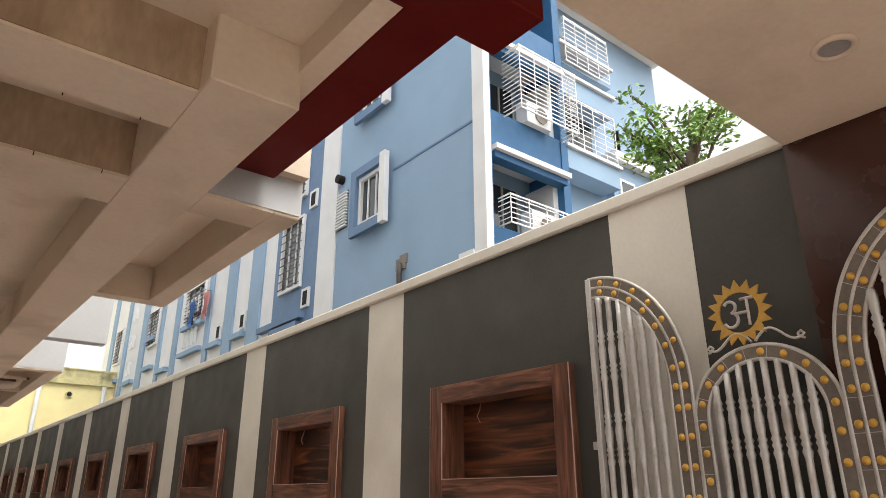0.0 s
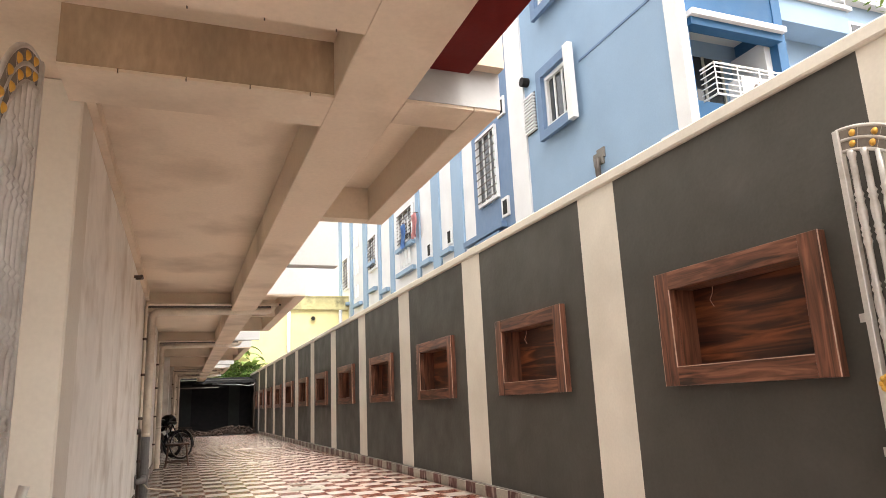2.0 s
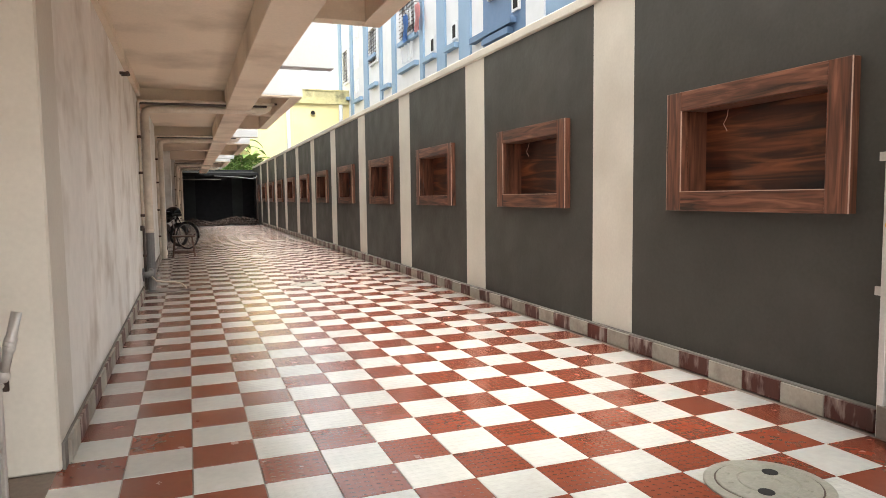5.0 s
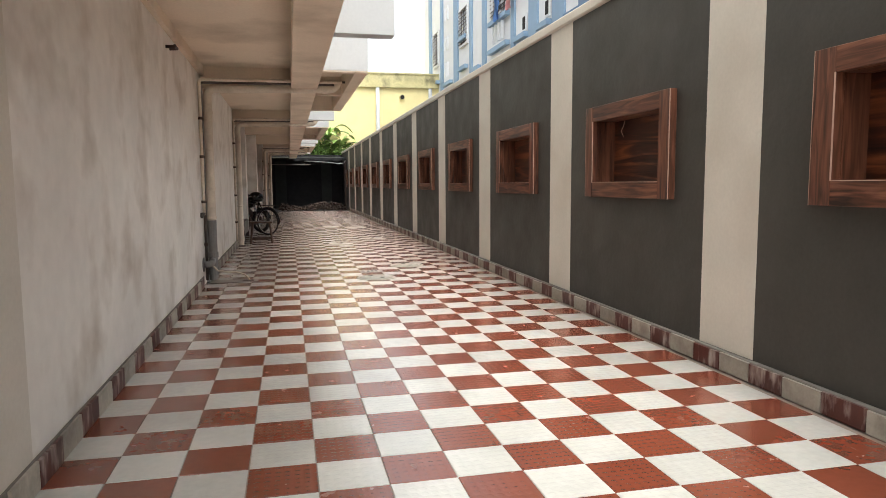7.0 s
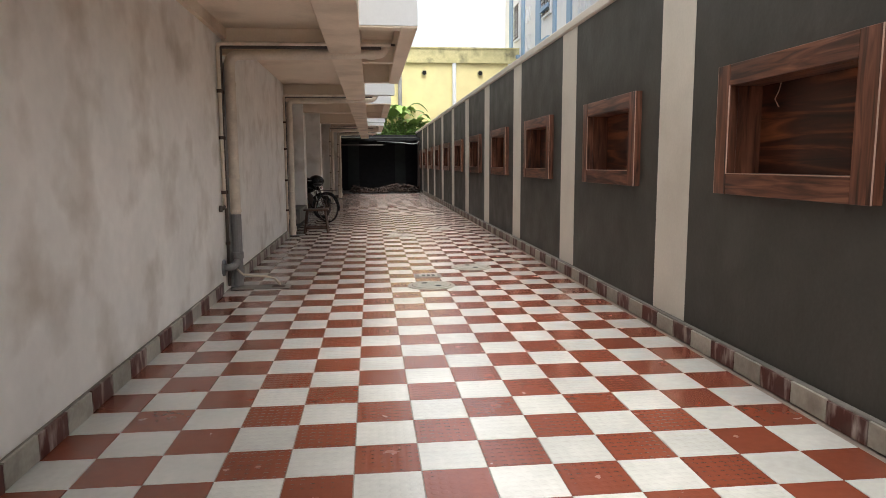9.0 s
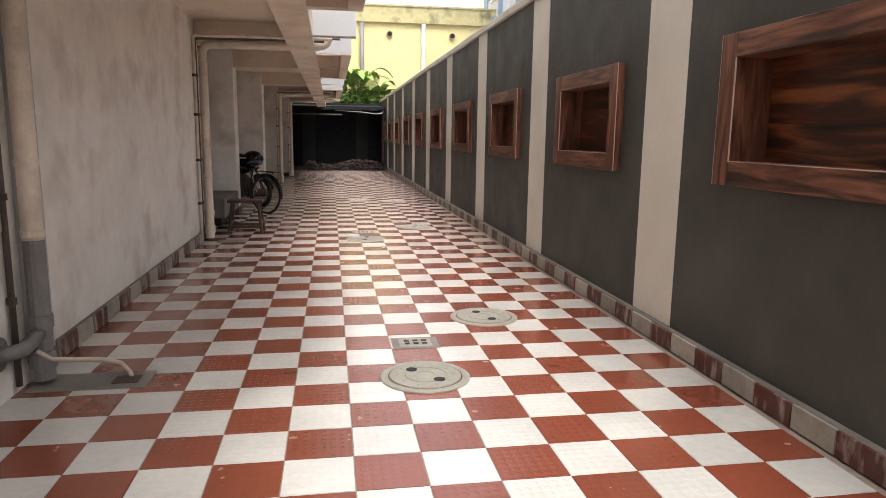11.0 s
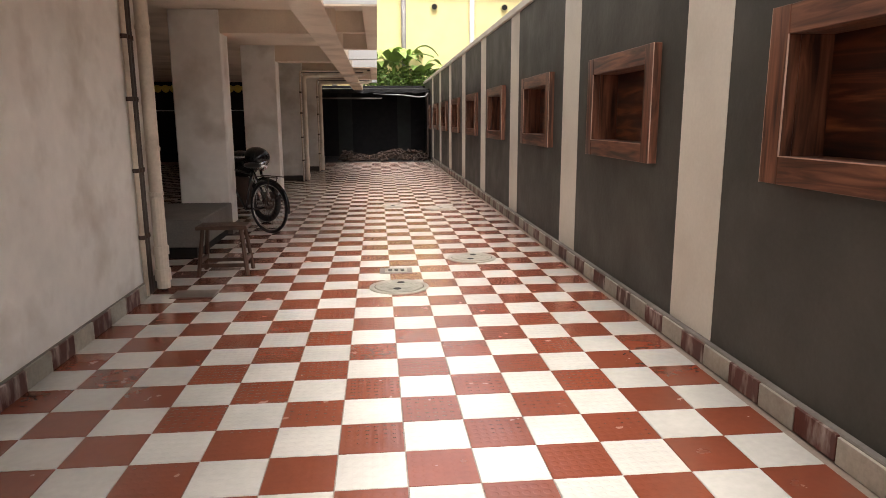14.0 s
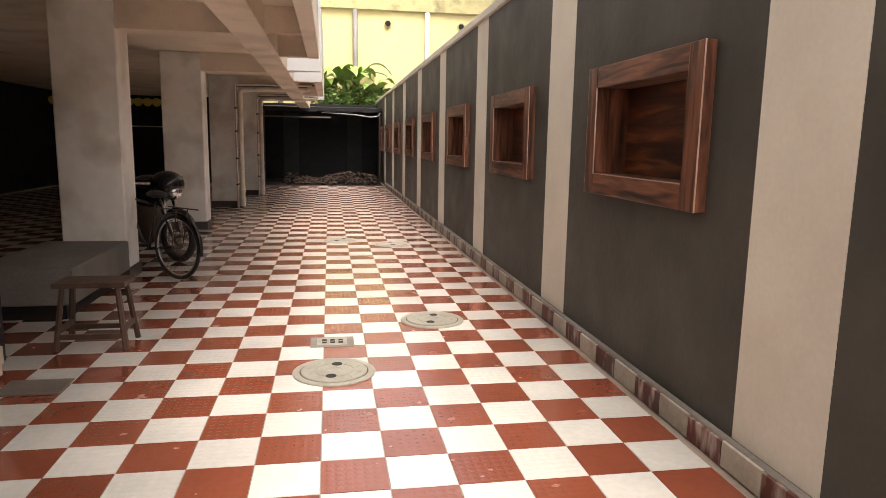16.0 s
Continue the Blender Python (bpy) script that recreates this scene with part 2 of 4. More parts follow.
def lathe(bm, x, y, profile, seg=10):
    """A turned upright shape from (radius, height) pairs."""
    rings = [[bm.verts.new((x + r * math.cos(2 * math.pi * k / seg), y + r * math.sin(2 * math.pi * k / seg), z)) for k in range(seg)] for r, z in profile]
    for a, c in zip(rings, rings[1:]):
        for k in range(seg):
            bm.faces.new((a[k], a[(k + 1) % seg], c[(k + 1) % seg], c[k]))
    bm.faces.new(rings[0][::-1])
    bm.faces.new(rings[-1])


def slab_outline(bm, outline, x0, x1):
    """A flat plate in the y-z plane with thickness from x0 to x1."""
    a = [bm.verts.new((x0, y, z)) for y, z in outline]
    c = [bm.verts.new((x1, y, z)) for y, z in outline]
    bm.faces.new(a)
    bm.faces.new(c[::-1])
    n = len(a)
    for i in range(n):
        bm.faces.new((a[i], c[i], c[(i + 1) % n], a[(i + 1) % n]))


def arc(cx, cy, r, a0, a1, n):
    return [(cx + r * math.cos(radians(a0 + (a1 - a0) * i / n)), cy + r * math.sin(radians(a0 + (a1 - a0) * i / n))) for i in range(n + 1)]


def finish(name, bm, mat, smooth=False):
    bmesh.ops.recalc_face_normals(bm, faces=bm.faces)
    me = bpy.data.meshes.new(name)
    bm.to_mesh(me)
    bm.free()
    me.materials.append(mat)
    if smooth:
        for p in me.polygons:
            p.use_smooth = True
    return new(name, me)


def solid(name, bm, mat, label="", category="", group="", kind="structure", smooth=False):
    return tagged(finish(name, bm, mat, smooth), label, category, group, kind)


def thing(name, at, label, category, group="", kind=""):
    ob = new(name)
    ob.empty_display_size = 0.1
    ob.matrix_basis = Matrix.Translation(at)
    return tagged(ob, label, category, group, kind)


def part(name, bm, mat, parent, label="", smooth=False):
    """Links a bmesh, drawn in world places, as one mesh under a thing or a part."""
    ob = finish(name, bm, mat, smooth)
    ob.parent = parent
    ob.matrix_parent_inverse = parent.matrix_basis.inverted() if parent.parent is None else Matrix.Identity(4)
    if label:
        ob["label"] = label
    return ob


def B(*boxes, bevel=0.0):
    bm = bmesh.new()
    for b in boxes:
        box(bm, *b, bevel=bevel)
    return bm

# ---- plan ----
WALL_X, WALL_TOP, END_Y, PITCH = 4.0, 2.925, 31.9, 2.9
FAR_END, TILE_SHIFT = 34.0, 0.08
NICHES = [(-1.53 + PITCH * k, -0.07 + PITCH * k) for k in range(12)]
STRIPES = [(-2.483 + PITCH * k, -1.912 + PITCH * k) for k in range(12)]
NICHE_LOW, NICHE_TOP = 1.15, 1.99
BEAM_Z, SOFFIT_Z = 2.54, 2.82

# ---- ground, floor and walls ----
solid("ground", B((-300, 300, -300, 300, -0.4, -0.16)), M_EARTH, "bare brown earth around the buildings", "ground")
floor = solid("floor", B((-6.0, 4.0, -8.0, FAR_END, -0.16, -0.004)), M_GROUT, "red and cream chequered cement tile driveway", "floor")

bm = B((WALL_X, 4.22, -8, FAR_END, 0, NICHE_LOW + 0.03), (WALL_X, 4.22, -8, FAR_END, NICHE_TOP - 0.03, WALL_TOP))
edges = [-8.0] + [v for a, c in NICHES for v in (a + 0.03, c - 0.03)] + [FAR_END]
for a, c in zip(edges[::2], edges[1::2]):
    box(bm, WALL_X, 4.22, a, c, NICHE_LOW + 0.03, NICHE_TOP - 0.03)
wall_east = solid("wall_east", bm, M_GREY, "dark grey boundary wall with cream upright stripes", "wall")
for a, c in STRIPES:
    part("painted_stripe", B((WALL_X - 0.004, WALL_X + 0.001, a, c, 0.135, WALL_TOP)), M_STRIPE, wall_east, "cream painted upright stripe")
part("coping", B((3.955, 4.26, -8, FAR_END, WALL_TOP, 3.02), bevel=0.012), M_STRIPE, wall_east, "cream wall coping")
part("granite_facing", B((3.975, WALL_X - 0.001, -8, -3.09, 0, WALL_TOP)), M_GRANITE, wall_east, "dark maroon granite facing")
solid("wall_west", B((-0.27, 0.02, -0.2, 11.5, 0, SOFFIT_Z)), M_PLASTER, "stained off-white plaster wall of the building", "wall")
bm = B((-0.26, 0.024, -0.62, -0.2, 0, SOFFIT_Z), bevel=0.01)
solid("pillar_1", bm, M_STRIPE, "off-white plastered gate pillar with worn edges", "pillar")
solid("pilaster", B((0.02, 0.06, 6.02, 6.3, 0, BEAM_Z - 0.1), bevel=0.004), M_WHITE, "narrow white pilaster behind the drain pipe", "pilaster")
# Bay walls coloured near-black to hold the shade inside.
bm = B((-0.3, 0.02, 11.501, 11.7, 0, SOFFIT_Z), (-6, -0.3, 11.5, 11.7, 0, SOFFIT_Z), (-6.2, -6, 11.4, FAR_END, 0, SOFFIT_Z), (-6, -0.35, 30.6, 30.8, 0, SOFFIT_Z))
solid("wall_parking", bm, M_SHADE_WALL, "inner walls of the covered parking bay, near-black for shade", "wall")
# Out of view; added to close the gate side, its length set for light.
solid("wall_gate_side", B((-2.7, -2.5, -5.2, -0.4, 0, 2.9), (-2.5, -0.26, -0.55, -0.4, 0, 2.9)), M_PLASTER, "unseen off-white wall added beside the gate", "wall")
for y, px in ((14.3, 0.32), (18.4, 0.40), (22.25, 0.48), (25.55, 0.60)):
    bm = B((-0.86 + px, -0.24 + px, y, y + 0.42, 0.0, SOFFIT_Z), bevel=0.012)
    ob = solid("pillar", bm, M_PLASTER, "cream plastered pillar of the covered parking bay", "pillar", "parking pillars", kind="")
    part("pillar_skirting", B((-0.875 + px, -0.225 + px, y - 0.015, y + 0.435, 0.0, 0.13)), M_PIPE_DARK, ob, "dark pillar skirting")

# ---- ceiling, beams and overhangs ----
solid("ceiling", B((-6.2, 1.30, -3.05, 30.8, SOFFIT_Z, 2.97), (1.30, 1.50, -2.95, -2.365, SOFFIT_Z, 2.97), (1.501, 1.60, -2.95, -1.39, 2.70, 2.97), (1.60, 2.03, -1.455, -1.39, 2.76, 2.97)), M_CEIL, "cream painted concrete soffit", "ceiling")
# Unseen mass over the soffit, added to keep sky light out.
solid("upper_storeys", B((-9.0, 1.50, -3.2, 30.8, 2.975, 13.5)), M_PLASTER, "plain unseen upper storeys, added above the driveway to block sky", "building")
solid("long_beam", B((1.175, 1.519, -2.36, 30.6, BEAM_Z, 2.974), bevel=0.006), M_CEIL, "long cream ceiling beam", "beam")
for y0, y1 in ((-2.24, -1.93), (-1.35, -1.0), (6.1, 6.4), (11.3, 11.6), (14.3, 14.6), (18.4, 18.7), (22.25, 22.55), (25.55, 25.85)):
    x0 = {14.6: 0.081, 18.7: 0.161, 22.55: 0.241, 25.85: 0.361}.get(y1, 0.02)
    ob = solid("cross_beam", B((x0, 1.174, y0, y1, BEAM_Z - 0.004, SOFFIT_Z)), M_CEIL, "cream cross beam under the soffit", "beam", "cross beams", kind="")
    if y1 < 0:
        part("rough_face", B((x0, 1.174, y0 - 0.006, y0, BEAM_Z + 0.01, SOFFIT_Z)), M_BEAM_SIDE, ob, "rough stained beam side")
for y in (-1.93, -1.35):
    for k in range(4):
        x = 0.25 + 0.27 * k
        nail = thing("nail", (x, y, BEAM_Z - 0.006), "small rusty nail stub in the beam edge", "nail", "beam nails")
        bm = bmesh.new()
        cyl(bm, (x, y - 0.008, BEAM_Z - 0.014), (x, y - 0.008, BEAM_Z + 0.006), 0.003, 0.002, seg=6)
        part("stub", bm, M_RUST, nail)
bm = bmesh.new()
slab_outline(bm, [(-1.0, SOFFIT_Z), (-1.0, 2.74), (6.1, 2.70), (6.1, SOFFIT_Z)], 0.02, 0.07)
solid("cove", bm, M_CEIL, "plaster cove along the wall head", "trim")


def bay(y0, y1, crosses):
    ob = thing("balcony_slab", (1.52, y0, BEAM_Z), "cream coffered balcony slab with white end", "balcony", "balcony slabs")
    part("edge_beam", B((1.88, 2.03, y0, y1, BEAM_Z, 2.95), bevel=0.006), M_CEIL, ob)
    part("slab", B((1.52, 1.88, y0 + 0.02, y1 - 0.02, 2.80, 2.95)), M_CEIL, ob)
    part("parapet", B((1.50, 2.025, y0 + 0.01, y1 - 0.01, 2.951, 4.0)), M_WHITE, ob, "white balcony parapet")
    for a, c in crosses:
        part("cross_rib", B((1.521, 1.879, a, c, BEAM_Z + 0.003, 2.80)), M_CEIL, ob)
    part("end_face", B((1.52, 2.03, y0 - 0.006, y0 - 0.001, BEAM_Z + 0.02, 3.9)), M_WHITE, ob, "white painted end of the slab")


bay(-1.38, 0.85, [(-1.38, -1.12), (0.72, 0.849)])
bay(4.52, 8.65, [(4.52, 4.66), (6.55, 6.67), (8.5, 8.649)])
bay(12.2, 16.3, [(12.2, 12.34), (14.2, 14.32), (16.15, 16.299)])
bay(20.0, 24.1, [(20.0, 20.14), (22.0, 22.12), (23.95, 24.099)])
for y in (2.55, 10.3, 18.0, 25.6):
    solid("balcony_fin", B((1.521, 2.03, y, y + 0.16, BEAM_Z + 0.002, 3.9), bevel=0.005), M_WHITE, "white projecting concrete fin", "fin", "balcony fins", kind="")
ob = thing("fascia_beam", (1.68, -3.2, 2.7), "glossy dark red painted edge beam", "beam")
part("long_fascia", B((1.601, 1.83, -2.95, -1.46, 2.695, 3.02), bevel=0.004), M_FASCIA, ob)
part("short_fascia", B((1.2, 1.98, -3.2, -2.951, 2.66, 3.02), bevel=0.004), M_FASCIA, ob)
solid("entrance_canopy", B((1.98, 3.95, -5.2, -3.1, 2.91, 3.2), (-2.7, 1.98, -5.2, -3.201, 2.91, 3.2), bevel=0.008), M_CEIL, "cream entrance canopy slab", "canopy")
lamp = thing("downlight", (3.27, -3.64, 2.91), "round recessed downlight in the canopy", "ceiling light")
bm = bmesh.new()
tube(bm, [(3.27 + 0.075 * math.cos(a), -3.64 + 0.075 * math.sin(a), 2.902) for a in (2 * math.pi * k / 28 for k in range(28))], 0.014, 8, True)
part("trim_ring", bm, M_CEIL, lamp, smooth=True)
bm = bmesh.new()
cyl(bm, (3.27, -3.64, 2.90), (3.27, -3.64, 2.915), 0.066, seg=28)
part("lens", bm, M_LAMP, lamp, "grey frosted lens")

# ---- wooden niches ----
niche_count = 0
for a, c in NICHES:
    lo, hi, f, w = NICHE_LOW, NICHE_TOP, WALL_X - 0.065, 0.145
    nb = thing("wall_niche", (WALL_X, a, lo), "recessed wall niche framed in dark streaked wood veneer", "wall niche", "wall niches")
    part("bottom_rail", B((f, WALL_X, a + w, c - w, lo, lo + 0.135), bevel=0.003), M_WOOD_H, nb)
    part("top_rail", B((f, WALL_X, a + w, c - w, hi - 0.135, hi), bevel=0.003), M_WOOD_H, nb)
    part("stile", B((f - 0.002, WALL_X, a, a + w, lo, hi), bevel=0.003), M_WOOD_V, nb)
    part("stile", B((f - 0.002, WALL_X, c - w, c, lo, hi), bevel=0.003), M_WOOD_V, nb)
    part("back_panel", B((4.165, 4.18, a + 0.04, c - 0.04, lo + 0.04, hi - 0.04)), M_WOOD_BACK, nb, "dark orange-brown streaked back panel, deepened for niche shade")
    part("side_board", B((WALL_X + 0.001, 4.165, a + w - 0.02, a + w, lo + 0.115, hi - 0.115)), M_WOOD_V, nb)
    part("side_board", B((WALL_X + 0.001, 4.165, c - w, c - w + 0.02, lo + 0.115, hi - 0.115)), M_WOOD_V, nb)
    part("shelf_board", B((WALL_X + 0.001, 4.165, a + w, c - w, lo + 0.115, lo + 0.135)), M_WOOD_H, nb)
    part("head_board", B((WALL_X + 0.001, 4.165, a + w, c - w, hi - 0.135, hi - 0.115)), M_WOOD_H, nb)
    for y in (a - 0.004, c):
        part("edge_strip", B((f - 0.001, f + 0.006, y, y + 0.004, lo, hi)), M_EDGE, nb, "pale edge banding")
    part("inner_edge", B((f - 0.005, f + 0.002, c - w - 0.006, c - w, lo + 0.135, hi - 0.135)), M_EDGE, nb)
    part("inner_edge", B((f - 0.005, f + 0.002, a + w, c - w, lo + 0.133, lo + 0.138)), M_EDGE, nb)
    if niche_count < 2:
        bm = bmesh.new()
        y = c - w - 0.22
        tube(bm, [(4.15, y, hi - 0.14), (4.13, y - 0.015, hi - 0.19), (4.12, y + 0.008, hi - 0.24), (4.14, y - 0.005, hi - 0.29)], 0.003, 5)
        part("loose_wire", bm, M_EDGE, nb, "thin loose wire")
    niche_count += 1

# ---- gate ----
def baluster_profile(z0, z1):
    out, z = [], z0
    pattern = [(0.017, 0.0), (0.017, 0.16), (0.024, 0.19), (0.017, 0.21), (0.025, 0.225), (0.017, 0.24), (0.025, 0.255), (0.017, 0.27), (0.022, 0.30), (0.024, 0.36), (0.017, 0.40), (0.025, 0.415), (0.017, 0.43), (0.025, 0.445), (0.017, 0.46)]
    while z < z1:
        for r, h in pattern:
            if z + h < z1:
                out.append((r, z + h))
        z += 0.48
    return out + [(0.017, z1)]


def ring_pair(cy, cz, ry, rz, t, a0, a1, n):
    o = [(cy + ry * math.cos(radians(a)), cz + rz * math.sin(radians(a))) for a in (a0 + (a1 - a0) * i / n for i in range(n + 1))]
    i = [(cy + (ry - t) * math.cos(radians(a)), cz + (rz - t) * math.sin(radians(a))) for a in (a0 + (a1 - a0) * i / n for i in range(n + 1))]
    return o, i


GX = 3.85
gate = thing("gate_leaf", (GX, -1.77, 0.03), "silver ornamental steel gate leaf with gold bosses, folded open", "gate", "gate leaves")


def band(outer, inner, rows):
    bm = bmesh.new()
    slab_outline(bm, outer + inner[::-1], GX - 0.006, GX + 0.006)
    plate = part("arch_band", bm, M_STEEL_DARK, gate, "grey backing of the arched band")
    for line in (outer, inner) + (([tuple((p + q) / 2 for p, q in zip(o, i)) for o, i in zip(outer, inner)],) if rows == 2 else ()):
        bm = bmesh.new()
        tube(bm, [(GX, y, z) for y, z in line], 0.011, 6)
        part("rim", bm, M_STEEL, gate, smooth=True)
    bosses = []
    run = 0.0
    for k in range(len(outer)):
        if k:
            run += math.dist(outer[k], outer[k - 1])
        if k == 0 or run >= 0.115:
            run = 0.0
            (oy, oz), (iy, iz) = outer[k], inner[k]
            bm = bmesh.new()
            tube(bm, [(GX, oy, oz), (GX, iy, iz)], 0.007, 5)
            part("divider", bm, M_STEEL, gate)
            j = min(k + 3, len(outer) - 1)
            (py, pz), (qy, qz) = outer[j], inner[j]
            bosses += [(py + (qy - py) * s, pz + (qz - pz) * s) for s in ((0.27, 0.73) if rows == 2 else (0.5,))]
    for y, z in bosses:
        bm = bmesh.new()
        bmesh.ops.create_uvsphere(bm, u_segments=10, v_segments=6, radius=0.021, matrix=Matrix.Translation((GX, y, z)))
        part("boss", bm, M_GOLD, gate, "round gold boss", smooth=True)


def straight(y, z0, z1, n):
    return [(y, z1 + (z0 - z1) * i / n) for i in range(1, n + 1)]


o, i = ring_pair(-1.77, 1.72, 0.63, 0.74, 0.125, 90, 180, 30)
band(o + straight(-2.40, 0.2, 1.72, 40), i + straight(-2.275, 0.2, 1.72, 40), 2)
o, i = ring_pair(-2.77, 1.53, 0.365, 0.34, 0.07, 0, 180, 36)
band([(-2.405, z) for _, z in straight(0, 0.2, 1.53, 40)][::-1] + o + straight(-3.135, 0.2, 1.53, 40),
     [(-2.475, z) for _, z in straight(0, 0.2, 1.53, 40)][::-1] + i + straight(-3.065, 0.2, 1.53, 40), 1)
o, i = ring_pair(-3.77, 1.72, 0.63, 0.74, 0.125, 90, 0, 30)
band(o + straight(-3.14, 0.2, 1.72, 40), i + straight(-3.265, 0.2, 1.72, 40), 2)
for y, top in [(-1.835 - 0.073 * k, None) for k in range(6)] + [(-2.535 - 0.067 * k, 0) for k in range(8)] + [(-3.335 - 0.073 * k, 1) for k in range(6)]:
    if top is None or top == 1:
        cy = -1.77 if top is None else -3.77
        z1 = 1.72 + 0.615 * math.sqrt(max(0.0, 1 - ((y - cy) / 0.505) ** 2))
    else:
        z1 = 1.53 + 0.27 * math.sqrt(max(0.0, 1 - ((y + 2.77) / 0.295) ** 2))
    bm = bmesh.new()
    lathe(bm, GX, y, baluster_profile(0.2, z1), 9)
    part("baluster", bm, M_STEEL, gate, smooth=True)
part("end_post", B((GX - 0.02, GX + 0.02, -1.79, -1.755, 0.03, 2.46), bevel=0.003), M_STEEL, gate)
part("bottom_rail", B((GX - 0.025, GX + 0.025, -3.77, -1.76, 0.03, 0.2), bevel=0.004), M_STEEL_DARK, gate)
for z in (1.06, 1.13):
    part("mid_rail", B((GX - 0.018, GX + 0.018, -3.77, -1.79, z, z + 0.02)), M_STEEL, gate)
for k in range(14):
    bm = bmesh.new()
    y = -1.84 - 0.14 * k
    bmesh.ops.create_uvsphere(bm, u_segments=10, v_segments=6, radius=0.02, matrix=Matrix.Translation((GX - 0.02, y, 0.12)))
    part("boss", bm, M_GOLD, gate, "round gold boss", smooth=True)
for k in range(2):
    y = -1.82 - 0.16 * k
    bm = bmesh.new()
    cyl(bm, (GX - 0.035, y, 1.105), (GX - 0.015, y, 1.105), 0.022, seg=16)
    for q in range(8):
        a = 2 * math.pi * q / 8
        bmesh.ops.create_uvsphere(bm, u_segments=8, v_segments=5, radius=0.017, matrix=Matrix.Translation((GX - 0.025, y + 0.033 * math.cos(a), 1.105 + 0.033 * math.sin(a))))
    part("rosette", bm, M_GOLD, gate, "gold flower rosette", smooth=True)
for z in (0.75, 1.42):
    part("hinge_lug", B((GX - 0.006, GX + 0.006, -1.755, -1.715, z, z + 0.045)), M_STEEL, gate)
for s in (-1, 1):
    bm = bmesh.new()
    tube(bm, [(GX, -2.77 + s * (0.01 + 0.24 * t), 1.89 + 0.045 * math.sin(t * 5.5) + (0.03 * t)) for t in (k / 16 for k in range(17))]
         + [(GX, -2.77 + s * (0.25 - 0.03 * math.sin(t * 3.1)), 1.91 - 0.045 * t) for t in (k / 6 for k in range(1, 7))], 0.007, 6)
    part("scroll", bm, M_STEEL, gate, smooth=True)
left_leaf = copy_thing(gate, Matrix.Translation((-0.01, -1.5, 0.03)))
gate.matrix_basis = Matrix.Translation((GX, -1.82, 0.03))
bolt_bed = part("bolt_bed", B((-0.025, 0.025, -1.83, -1.53, 0.70, 0.715), (-0.025, 0.025, -1.83, -1.53, 0.845, 0.86)), M_STEEL, left_leaf, "steel bed of the gate bolt")
for k in range(5):
    bm = bmesh.new()
    y = -1.59 - 0.05 * k
    tube(bm, [(0.01 + 0.022 * math.cos(a), y, 0.78 + 0.06 * math.sin(a)) for a in (2 * math.pi * q / 12 for q in range(12))], 0.006, 6, closed=True)
    part("ring", bm, M_STEEL, bolt_bed, smooth=True)
bm = bmesh.new()
cyl(bm, (0.03, -1.55, 0.70), (0.075, -1.53, 0.90), 0.017, seg=12)
bmesh.ops.create_uvsphere(bm, u_segments=10, v_segments=6, radius=0.024, matrix=Matrix.Translation((0.028, -1.55, 0.69)))
for h in (0.40, 0.47, 0.54):
    bmesh.ops.create_uvsphere(bm, u_segments=10, v_segments=6, radius=0.021, matrix=Matrix.Translation((0.03 + 0.045 * h, -1.55 + 0.02 * h, 0.70 + 0.2 * h)))
part("bolt_handle", bm, M_STEEL, left_leaf, "round steel bolt handle", smooth=True)

# sun emblem above the low arch, only on the leaf by the boundary wall
emblem = thing("sun_emblem", (GX, -2.77, 1.9), "ochre sun emblem with a grey letter, fixed above the gate arch", "emblem")
ey, ez = -2.77, 2.05
bm = bmesh.new()
star = []
for k in range(32):
    r = 0.175 if k % 2 == 0 else 0.128
    a = 2 * math.pi * k / 32
    star.append((ey + r * math.cos(a), ez + r * math.sin(a)))
hole = [(ey + 0.105 * math.cos(2 * math.pi * k / 32), ez + 0.105 * math.sin(2 * math.pi * k / 32)) for k in range(32)]
for k in range(32):
    j = (k + 1) % 32
    slab_outline(bm, [star[k], star[j], hole[j], hole[k]], GX - 0.005, GX + 0.005)
bmesh.ops.remove_doubles(bm, verts=bm.verts, dist=0.0001)
part("sun_ring", bm, M_SUN, emblem)
bm = bmesh.new()
for pts in ([(ey + 0.075 - u, ez + v) for u, v in arc(0.03, 0.032, 0.032, 150, -80, 12)], [(ey + 0.075 - u, ez + v) for u, v in arc(0.03, -0.035, 0.038, 80, -160, 14)],
            [(ey + 0.02, ez - 0.005), (ey - 0.05, ez - 0.005)], [(ey - 0.05, ez + 0.065), (ey - 0.05, ez - 0.075)], [(ey - 0.015, ez + 0.065), (ey - 0.085, ez + 0.065)]):
    tube(bm, [(GX - 0.004, y, z) for y, z in pts], 0.0085, 6)
part("letter", bm, M_STEEL, emblem, "grey metal letter in the ring", smooth=True)
for z in (0.41, 1.38):
    hp = thing("hinge_plate", (-0.2, -0.62, z), "small rusty iron hinge plate on the pillar", "hinge", "hinge plates")
    part("plate", B((-0.25, -0.165, -0.63, -0.619, z, z + 0.06), bevel=0.004), M_RUST, hp)
    bm = bmesh.new()
    cyl(bm, (-0.195, -0.629, z + 0.03), (-0.195, -0.634, z + 0.03), 0.013, seg=14)
    part("eye", bm, M_STEEL, hp)

